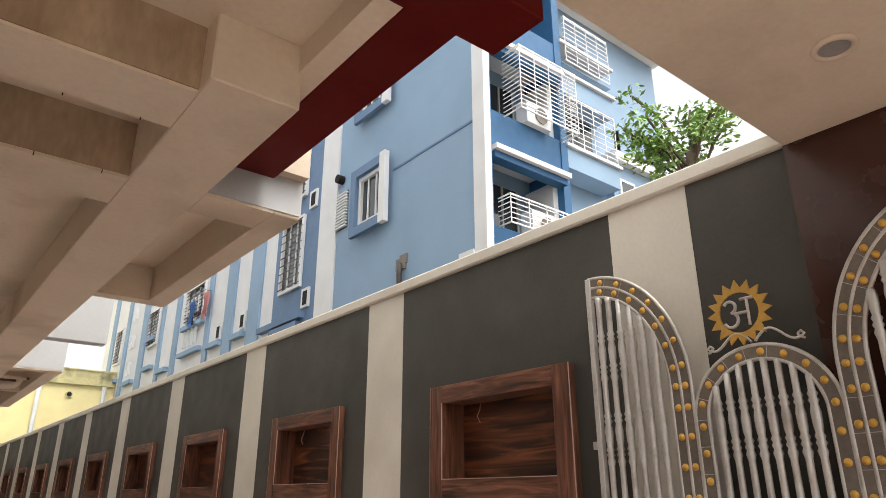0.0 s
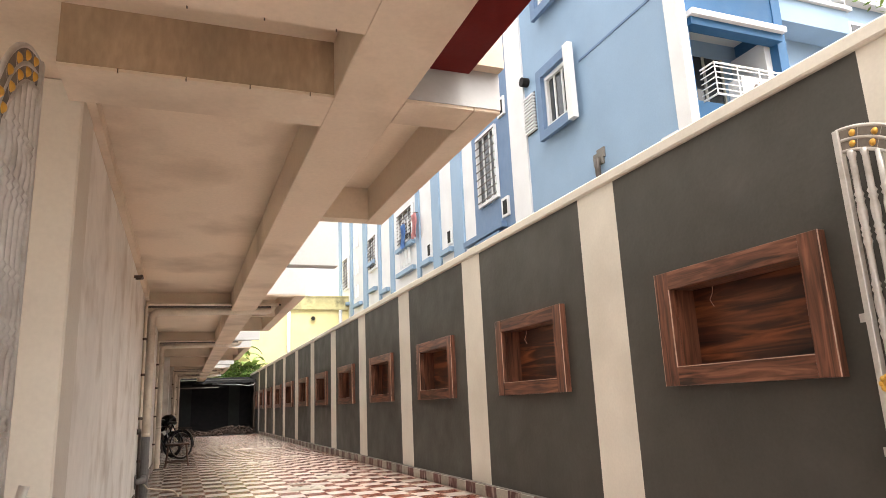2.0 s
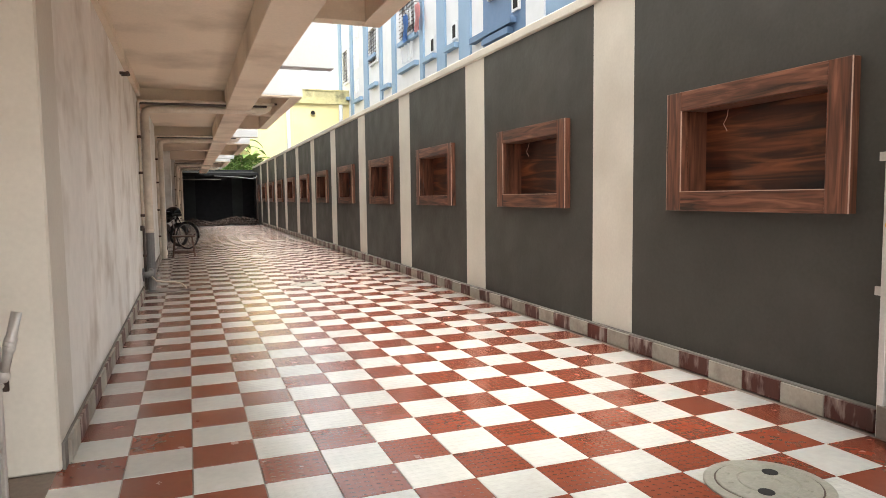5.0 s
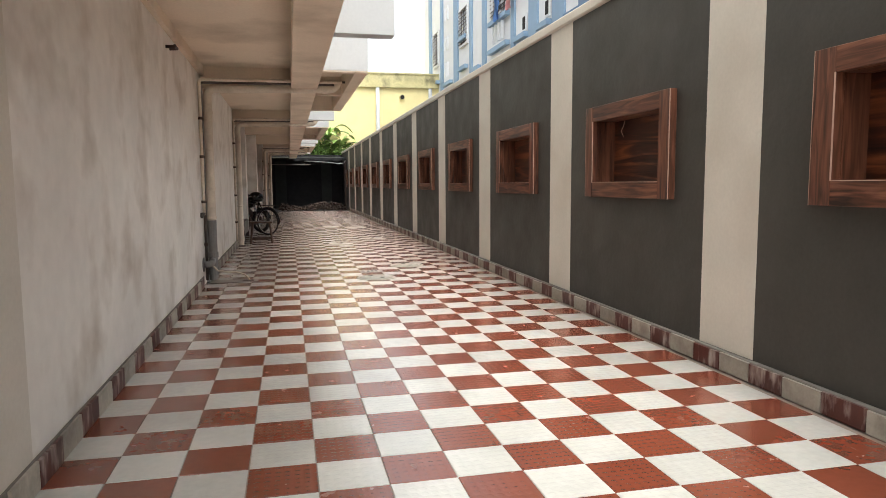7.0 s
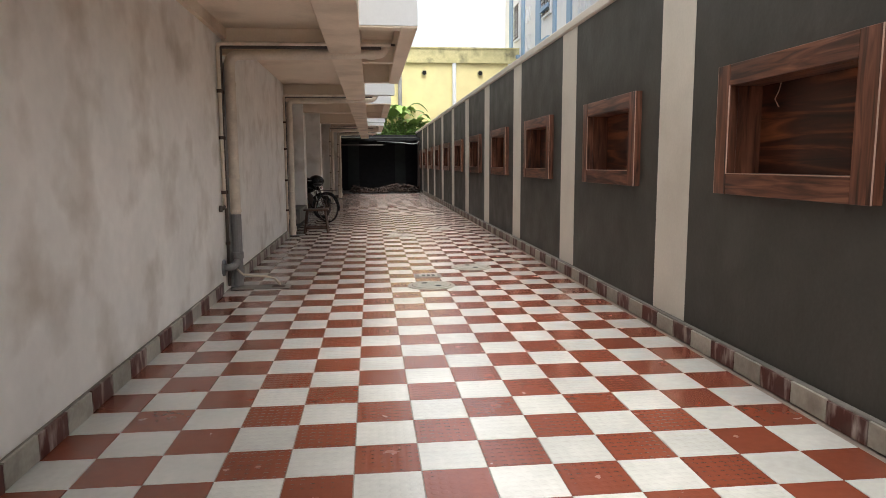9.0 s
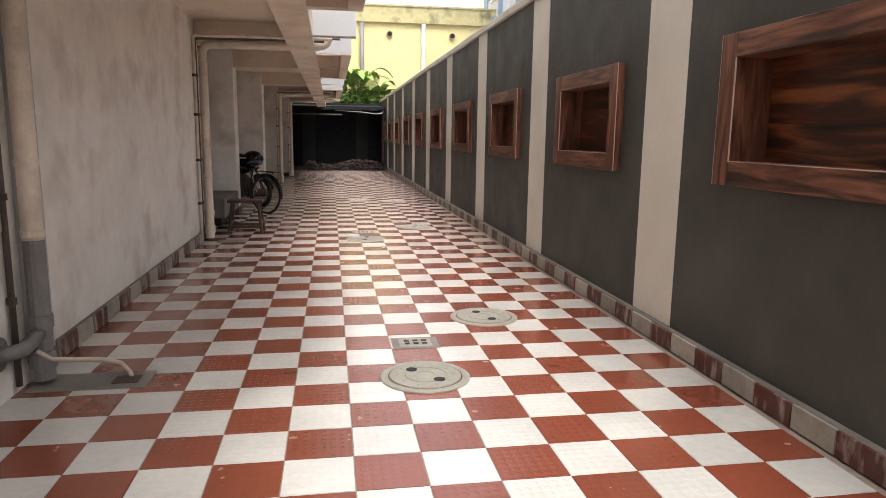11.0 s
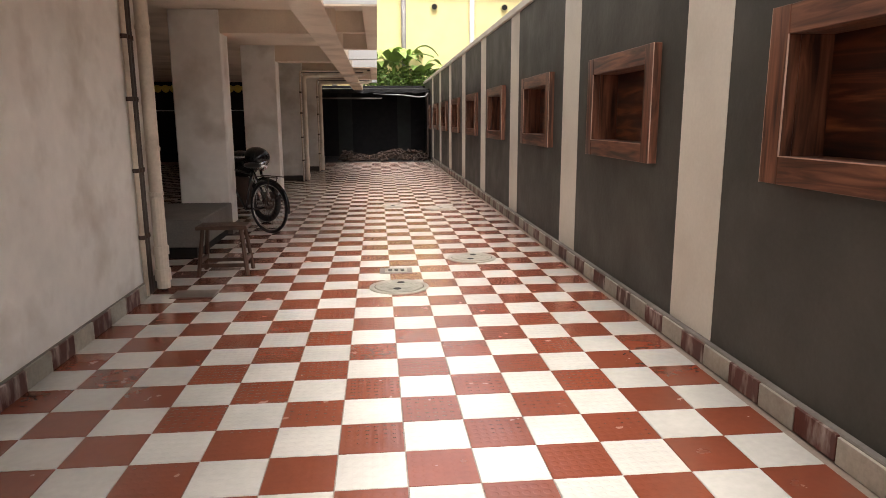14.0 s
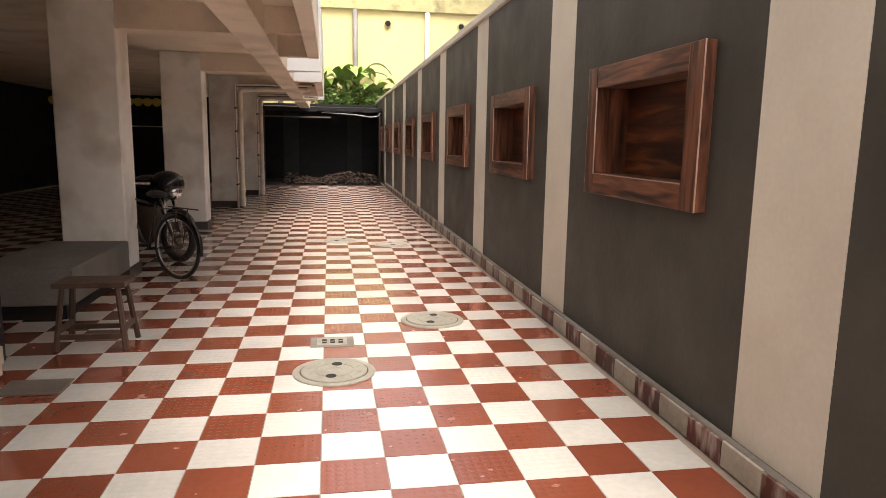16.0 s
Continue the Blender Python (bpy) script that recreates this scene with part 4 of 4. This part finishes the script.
for x in (1.5, 4.6, 7.7, 10.8):
    bm = bmesh.new()
    cyl(bm, (x, 35.9, 6.3), (x, 35.999, 6.3), 0.16, seg=20)
    vent = part("vent_ring", bm, M_YGREY, yb)
    bm = bmesh.new()
    cyl(bm, (x, 35.88, 6.3), (x, 35.91, 6.3), 0.115, seg=20)
    # Dark disc drawn for the shade inside the vent.
    part("vent_hole", bm, M_HOLE, vent)

# ---- blue apartment building beyond the boundary wall ----
EYE, GROW = (0.747, -4.35, 1.313), 1.45


def far(v, k):
    return EYE[k] + (v - EYE[k]) * GROW + (0.1, -0.25, 0.0)[k]


def fb(bm, x0, x1, y0, y1, z0, z1, bevel=0.0):
    box(bm, far(x0, 0), far(x1, 0), far(y0, 1), far(y1, 1), far(z0, 2), far(z1, 2), bevel)


def F(*boxes):
    bm = bmesh.new()
    for b in boxes:
        fb(bm, *b)
    return bm


LOW, HIGH = 0.30, 10.9
block = thing("apartment_building", (far(7, 0), far(12, 1), -0.16), "light blue and white apartment building with balconies", "building")
part("wall", F((7.0, 13.0, 3.55, 26.4, LOW, HIGH), (7.0, 7.2, 2.76, 3.55, LOW, HIGH)), M_BLUE, block)
part("roof_slab", F((6.9, 13.1, 2.7, 26.5, HIGH, HIGH + 0.12)), M_BWHITE, block)
part("corner_pilaster", F((6.93, 7.07, 2.62, 2.90, LOW, HIGH)), M_BWHITE, block, "white corner pilaster")
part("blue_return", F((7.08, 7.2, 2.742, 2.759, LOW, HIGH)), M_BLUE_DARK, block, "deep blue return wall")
part("white_base_block", F((6.9, 6.999, 2.90, 3.25, LOW, 4.75)), M_BWHITE, block)
part("groove", F((6.985, 6.999, 2.9, 5.25, 7.03, 7.07)), M_BLUE_MID, block)
part("white_band", F((6.96, 6.999, 7.30, 8.02, LOW, HIGH)), M_BWHITE, block)
part("grey_blue_panel", F((6.98, 6.999, 8.02, 10.1, LOW, HIGH)), M_BLUE_MID, block)
part("white_panel", F((6.985, 6.999, 10.1, 26.39, LOW, HIGH)), M_BWHITE, block)
for a, c in ((10.75, 11.45), (12.4, 13.0), (14.1, 14.4), (16.8, 17.2), (18.4, 18.7), (20.3, 20.9), (22.7, 23.1), (24.8, 25.3)):
    part("blue_pilaster", F((6.93, 6.984, a, c, LOW, HIGH)), M_BLUE, block)
for a, c, z in ((8.45, 10.6, 4.80), (8.6, 9.9, 4.62), (11.55, 12.3, 4.95), (13.1, 14.0, 5.0), (14.6, 16.3, 5.1), (17.4, 18.3, 4.9), (19, 20, 5.2), (21.2, 22.4, 5.0), (23.4, 24.4, 5.3), (14.6, 16.3, 5.9), (19, 20, 6.2)):
    part("ledge", F((6.84, 6.979, a, c, z, z + 0.13)), M_BLUE_MID if a < 10 else M_BLUE, block)


def window(y0, y1, z0, z1, surround, bars):
    w = part("window", F((6.90, 6.975, y0, y1, z0, z0 + 0.07), (6.90, 6.975, y0, y1, z1 - 0.07, z1), (6.90, 6.975, y0, y0 + 0.07, z0 + 0.07, z1 - 0.07), (6.90, 6.975, y1 - 0.07, y1, z0 + 0.07, z1 - 0.07)), M_BWHITE, block, "white window frame")
    part("pane", F((6.965, 6.972, y0 + 0.07, y1 - 0.07, z0 + 0.07, z1 - 0.07)), M_PANE, w)
    part("curtain", F((6.973, 6.978, y0 + 0.07, (y0 + y1) / 2, z0 + 0.07, z1 - 0.07)), M_CURTAIN, w, "pale curtain behind the glass")
    for k in range(1, 3):
        y = y0 + (y1 - y0) * k / 3
        part("mullion", F((6.94, 6.964, y - 0.02, y + 0.02, z0 + 0.07, z1 - 0.07)), M_BWHITE, w)
    for k in range(bars):
        z = z0 + 0.1 + (z1 - z0 - 0.2) * k / max(1, bars - 1)
        part("bar", F((6.885, 6.897, y0, y1, z, z + 0.02)), M_RUST, w)
    if surround:
        s = 0.2
        part("surround", F((6.82, 6.899, y0 - s, y1 + s, z0 - s, z0 - 0.02), (6.82, 6.899, y0 - s, y1 + s, z1 + 0.02, z1 + s), (6.82, 6.899, y1 + 0.02, y1 + s, z0 - 0.02, z1 + 0.02)), M_BLUE_MID, w, "projecting grey-blue surround")
        # Light on this side is put into its colour as white.
        part("surround_side", F((6.79, 6.899, y0 - s - 0.02, y0 - 0.04, z0 - s - 0.01, z1 + s + 0.01)), M_BWHITE, w, "side of the surround, whitened as if lit")


window(5.48, 6.32, 6.18, 7.22, True, 0)
window(5.48, 6.32, 8.75, 9.8, True, 0)
window(8.68, 9.72, 5.55, 7.28, False, 9)
window(8.68, 9.72, 7.75, 9.3, False, 9)
window(14.7, 16.2, 5.95, 7.2, False, 10)
window(18.9, 20.0, 6.0, 7.3, False, 10)
window(23.4, 24.3, 6.0, 7.4, False, 10)
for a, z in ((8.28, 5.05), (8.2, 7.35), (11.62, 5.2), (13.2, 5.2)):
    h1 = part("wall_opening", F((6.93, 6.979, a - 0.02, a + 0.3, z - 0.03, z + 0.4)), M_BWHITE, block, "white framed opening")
    # No real recess: a near-black plate gives the opening its shade.
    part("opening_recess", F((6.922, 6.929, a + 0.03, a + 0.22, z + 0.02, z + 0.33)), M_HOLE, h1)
for k in range(12):
    z = 6.42 + 0.068 * k
    part("louvre", F((6.93, 6.999, 6.88, 7.28, z, z + 0.035)), M_BWHITE, block)
# Dark sheet painted as the shade behind the slats.
part("louvre_back", F((6.99, 6.998, 6.88, 7.28, 6.40, 7.24)), M_HOLE, block)
bm = bmesh.new()
cyl(bm, (far(6.85, 0), far(7.15, 1), far(7.55, 2)), (far(7.0, 0), far(7.15, 1), far(7.55, 2)), 0.14, seg=14)
part("fan_outlet", bm, M_HOLE, block, "black fan outlet")
for z in (5.35, 6.3, 7.4):
    for y in (15.0, 15.3, 15.6, 15.9, 21.6, 22.0):
        part("louvred_sash", F((6.86, 6.935, y, y + 0.05, z, z + 0.5)), M_BWHITE, block)
bm = F((6.96, 6.999, 4.78, 5.05, 4.95, 5.16), (6.97, 6.999, 4.74, 4.95, 5.05, 5.22))
part("broken_plaster", bm, M_STONE, block, "broken patch of plaster")
bm = bmesh.new()
tube(bm, [(far(6.93, 0), far(4.88, 1), far(5.05, 2)), (far(6.9, 0), far(4.86, 1), far(4.85, 2)), (far(6.94, 0), far(4.9, 1), far(4.6, 2)), (far(6.93, 0), far(4.88, 1), far(4.0, 2))], 0.07, 8)
part("cable_bundle", bm, M_PIPE_DARK, block, smooth=True)

# balconies on the end of the block
SIDE = 2.75
for z0, z1 in ((3.6, 5.17), (6.5, 7.25), (8.6, 9.35)):
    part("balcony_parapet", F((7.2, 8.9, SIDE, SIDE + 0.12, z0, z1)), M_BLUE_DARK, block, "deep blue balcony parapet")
    part("balcony_floor", F((7.2, 8.9, SIDE + 0.12, 3.549, z0 + 0.2, z0 + 0.32)), M_BWHITE, block)
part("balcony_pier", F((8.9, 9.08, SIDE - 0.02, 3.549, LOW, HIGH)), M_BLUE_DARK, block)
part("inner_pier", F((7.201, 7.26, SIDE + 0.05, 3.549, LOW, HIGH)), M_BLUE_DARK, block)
for z in (6.44, 8.55):
    part("canopy_ledge", F((7.15, 8.95, SIDE - 0.18, SIDE + 0.1, z, z + 0.09)), M_BWHITE, block, "white canopy ledge")
    part("canopy_drop", F((7.18, 8.92, SIDE - 0.1, SIDE + 0.1, z - 0.12, z)), M_BLUE_DARK, block)
for z in (5.17, 7.25):
    d = part("balcony_door", F((7.3, 8.5, 3.50, 3.545, z, z + 1.2)), M_PANE, block, "dark sliding glass door")
    for x in (7.3, 7.7, 8.1, 8.47):
        part("door_stile", F((x, x + 0.035, 3.47, 3.499, z, z + 1.2)), M_CURTAIN, d)
    part("reveal", F((8.78, 8.899, SIDE + 0.13, 3.549, z, z + 1.25)), M_BWHITE, block)
    ac = part("air_conditioner", F((7.95, 8.55, SIDE - 0.12, SIDE + 0.14, z + 0.0, z + 0.42)), M_BWHITE, block, "white air conditioner unit")
    bm = bmesh.new()
    cyl(bm, (far(8.3, 0), far(SIDE - 0.125, 1), far(z + 0.21, 2)), (far(8.3, 0), far(SIDE - 0.14, 1), far(z + 0.21, 2)), 0.22, seg=20)
    part("fan_grille", bm, M_STEEL_DARK, ac)


def cage(x0, x1, out, z0, z1, step):
    g = part("grille_frame", F((x0, x1, SIDE - out, SIDE - out + 0.02, z1 - 0.025, z1), (x0, x1, SIDE - out, SIDE - out + 0.02, z0, z0 + 0.025),
                               (x0, x0 + 0.02, SIDE - out, SIDE, z1 - 0.02, z1), (x1 - 0.02, x1, SIDE - out, SIDE, z1 - 0.02, z1), (x0, x0 + 0.02, SIDE - out, SIDE, z0, z0 + 0.02), (x1 - 0.02, x1, SIDE - out, SIDE, z0, z0 + 0.02)), M_GRILLE, block, "white steel balcony grille")
    z = z0 + step
    while z < z1 - 0.03:
        part("rail", F((x0, x1, SIDE - out + 0.004, SIDE - out + 0.016, z, z + 0.013)), M_GRILLE, g)
        part("side_rail", F((x1 - 0.014, x1, SIDE - out, SIDE, z, z + 0.013)), M_GRILLE, g)
        part("side_rail", F((x0, x0 + 0.014, SIDE - out, SIDE, z, z + 0.013)), M_GRILLE, g)
        z += step
    for k in range(5):
        x = x0 + (x1 - x0 - 0.02) * k / 4
        part("upright", F((x, x + 0.018, SIDE - out - 0.004, SIDE - out + 0.003, z0, z1)), M_GRILLE, g)


cage(7.5, 8.95, 0.42, 7.2, 8.45, 0.085)
cage(7.3, 8.95, 0.28, 5.15, 5.65, 0.085)
part("rear_wing_wall", F((9.08, 13.0, 3.2, 3.549, LOW, HIGH)), M_BLUE, block)
for z in (5.2, 6.78, 8.36, 9.05):
    part("wing_parapet", F((9.08, 10.62, SIDE, 3.199, z, z + (0.40 if z < 9 else 0.0) + 0.02)), M_BLUE, block)
    part("wing_ledge", F((9.05, 10.68, SIDE - 0.06, 3.199, z + 0.42, z + 0.48)), M_BWHITE, block, "white ledge")
for z in (7.25, 9.1):
    # Dark glass stands in for the dim interior behind the grille.
    part("wing_shade_door", F((9.2, 10.4, 3.17, 3.199, z, z + 1.05)), M_PANE, block)
    cage(9.2, 10.55, 0.05, z, z + 1.05, 0.11)
lowb = thing("low_house", (far(12, 0), far(3.0, 1), -0.16), "lower pale blue house behind the apartment block", "building")
part("wall", F((10.75, 15.5, 3.0, 6.0, LOW, 7.55)), M_BLUE, lowb)
part("roof", F((10.7, 15.6, 2.85, 6.1, 7.55, 7.75)), M_BWHITE, lowb, "white roof edge")
for x in (10.9, 11.6, 12.6):
    w = part("window", F((x, x + 0.5, 2.95, 2.999, 5.9, 7.2)), M_BWHITE, lowb)
    part("pane", F((x + 0.06, x + 0.44, 2.94, 2.949, 5.96, 7.14)), M_PANE, w)
for x in (11.2, 12.3):
    part("roof_post", F((x, x + 0.2, 3.2, 3.4, 7.75, 8.55)), M_BLUE, lowb)
for y, z, mat, lab in ((15.1, 6.0, M_CLOTH_BLUE, "blue shirt hanging from a window grille"), (14.0, 6.05, M_CLOTH_PINK, "pink cloth hanging from a window grille")):
    cl = thing("hanging_cloth", (far(6.8, 0), far(y, 1), far(z, 2)), lab, "laundry", "hanging laundry")
    bm = bmesh.new()
    ring = []
    for i in range(7):
        ring.append([bm.verts.new((far(6.80, 0) + 0.05 * math.sin(i * 2.1 + j), far(y, 1) + 0.09 * i, far(z, 2) + 0.95 - 0.22 * j - 0.03 * (i % 2))) for j in range(6)])
    for p, q in zip(ring, ring[1:]):
        for j in range(5):
            bm.faces.new((p[j], p[j + 1], q[j + 1], q[j]))
    bmesh.ops.solidify(bm, geom=bm.faces[:], thickness=0.012)
    part("cloth", bm, mat, cl, smooth=True)
    bm = bmesh.new()
    tube(bm, [(far(7.0, 0), far(y, 1) + 0.25, far(z, 2) + 0.99), (far(6.72, 0), far(y, 1) + 0.25, far(z, 2) + 0.99)], 0.012, 6)
    part("rod", bm, M_RUST, cl)

# ---- tree beyond the wall ----
tx, ty = 12.2, 1.9
tree = thing("tree", (tx, ty, -0.16), "slender tree with airy light green leaves", "tree")
rt = random.Random(21)
bm = bmesh.new()
trunk = [(tx, ty, -0.16), (tx + 0.1, ty, 2.5), (tx - 0.1, ty + 0.1, 5.0), (tx, ty, 7.9)]
for p, q, a, c in zip(trunk, trunk[1:], (0.2, 0.16, 0.12), (0.16, 0.12, 0.08)):
    cyl(bm, p, q, a, c, seg=10)
part("trunk", bm, M_BARK, tree, smooth=True)
tips = []
for k in range(16):
    bm = bmesh.new()
    s = Vector((tx, ty, rt.uniform(6.6, 7.9)))
    e = s + Vector((rt.uniform(-1.0, 1.0), rt.uniform(-0.9, 0.9), rt.uniform(0.4, 1.9)))
    m_ = s.lerp(e, 0.5) + Vector((0, 0, 0.25))
    tube(bm, [s, m_, e], 0.03, 5)
    tips += [e, s.lerp(e, 0.75), m_]
    part("limb", bm, M_BARK, tree)
bm = bmesh.new()
for t_ in tips:
    leaf_cloud(bm, t_, (0.36, 0.36, 0.2), 45, 0.085, rt)
part("crown", bm, M_LEAF, tree)

# ---- skirting and floor tiles ----
def shared_piece(name, sx, sy, sz, mat, inset):
    bm = bmesh.new()
    a = [bm.verts.new((x * sx / 2, y * sy / 2, 0)) for x, y in ((-1, -1), (1, -1), (1, 1), (-1, 1))]
    c = [bm.verts.new((x * (sx / 2 - inset), y * (sy / 2 - inset), sz)) for x, y in ((-1, -1), (1, -1), (1, 1), (-1, 1))]
    bm.faces.new(c)
    for k in range(4):
        bm.faces.new((a[k], a[(k + 1) % 4], c[(k + 1) % 4], c[k]))
    me = bpy.data.meshes.new(name)
    bm.to_mesh(me)
    bm.free()
    me.materials.append(mat)
    return me


skirt_e = solid("baseboard_east", B((3.955, 3.999, -1.8, 29.4, 0, 0.135), bevel=0.006), M_STONE, "chipped red and grey tile skirting", "baseboard")
skirt_w = solid("baseboard_west", B((0.025, 0.038, -0.60, 5.6, 0, 0.13), (0.021, 0.038, 6.4, 11.45, 0, 0.13)), M_STONE, "chipped red and grey tile skirting", "baseboard")
piece_red = shared_piece("skirting_tile", 0.125, 0.295, 0.014, M_SKIRT_RED, 0.002)
piece_grey = shared_piece("skirting_tile", 0.125, 0.295, 0.014, M_SKIRT_GREY, 0.002)
for j in range(-6, 97):
    y = 0.3 * j + 0.15 + TILE_SHIFT
    ob = new("skirting_tile", piece_red if j % 2 == 0 else piece_grey)
    ob.parent = skirt_e
    ob.matrix_basis = Matrix.Translation((3.954, y, 0.065 + 0.003 * math.sin(j * 2.7))) @ Euler((0, radians(-90), 0)).to_matrix().to_4x4()
    if -2 <= j <= 36 and not 5.5 < y < 6.5:
        ob = new("skirting_tile", piece_red if j % 2 else piece_grey)
        ob.parent = skirt_w
        ob.matrix_basis = Matrix.Translation((0.039, y, 0.064 + 0.003 * math.sin(j * 1.9))) @ Euler((0, radians(90), 0)).to_matrix().to_4x4()

tiles = {(r, d): shared_piece("floor_tile", 0.2965, 0.2965, 0.005, m, 0.0015)
         for r, d, m in ((1, 0, M_RED), (0, 0, M_CREAM), (1, 1, M_RED_DOT), (0, 1, M_CREAM_DOT))}
rest = {k: [[], []] for k in tiles}
for j in range(-27, 97):
    for i in range(-19 if j >= 38 else (-8 if j < -6 else 0), 13):
        key = ((i + j) % 2, 1 if 3 <= i <= 10 else 0)
        x, y = 0.3 * i + 0.15, 0.3 * j + 0.15 + TILE_SHIFT
        if i >= 0 and -12 <= j < 11:
            ob = new("floor_tile", tiles[key])
            ob.parent = floor
            ob.matrix_basis = Matrix.Translation((x, y, -0.005 + 0.0006 * math.sin(i * 5.1 + j * 3.3)))
        else:
            vs, fs = rest[key]
            n0 = len(vs)
            for h_, z in ((0.14825, -0.005), (0.14675, 0.0)):
                vs += [(x - h_, y - h_, z), (x + h_, y - h_, z), (x + h_, y + h_, z), (x - h_, y + h_, z)]
            fs += [(n0 + 4, n0 + 5, n0 + 6, n0 + 7)] + [(n0 + k, n0 + (k + 1) % 4, n0 + 4 + (k + 1) % 4, n0 + 4 + k) for k in range(4)]
for key, (vs, fs) in rest.items():
    me = bpy.data.meshes.new("floor_tiles")
    me.from_pydata(vs, [], fs)
    me.materials.append(tiles[key].materials[0])
    ob = new("floor_tiles", me)
    ob.parent = floor
    tagged(ob, kind="stuff")
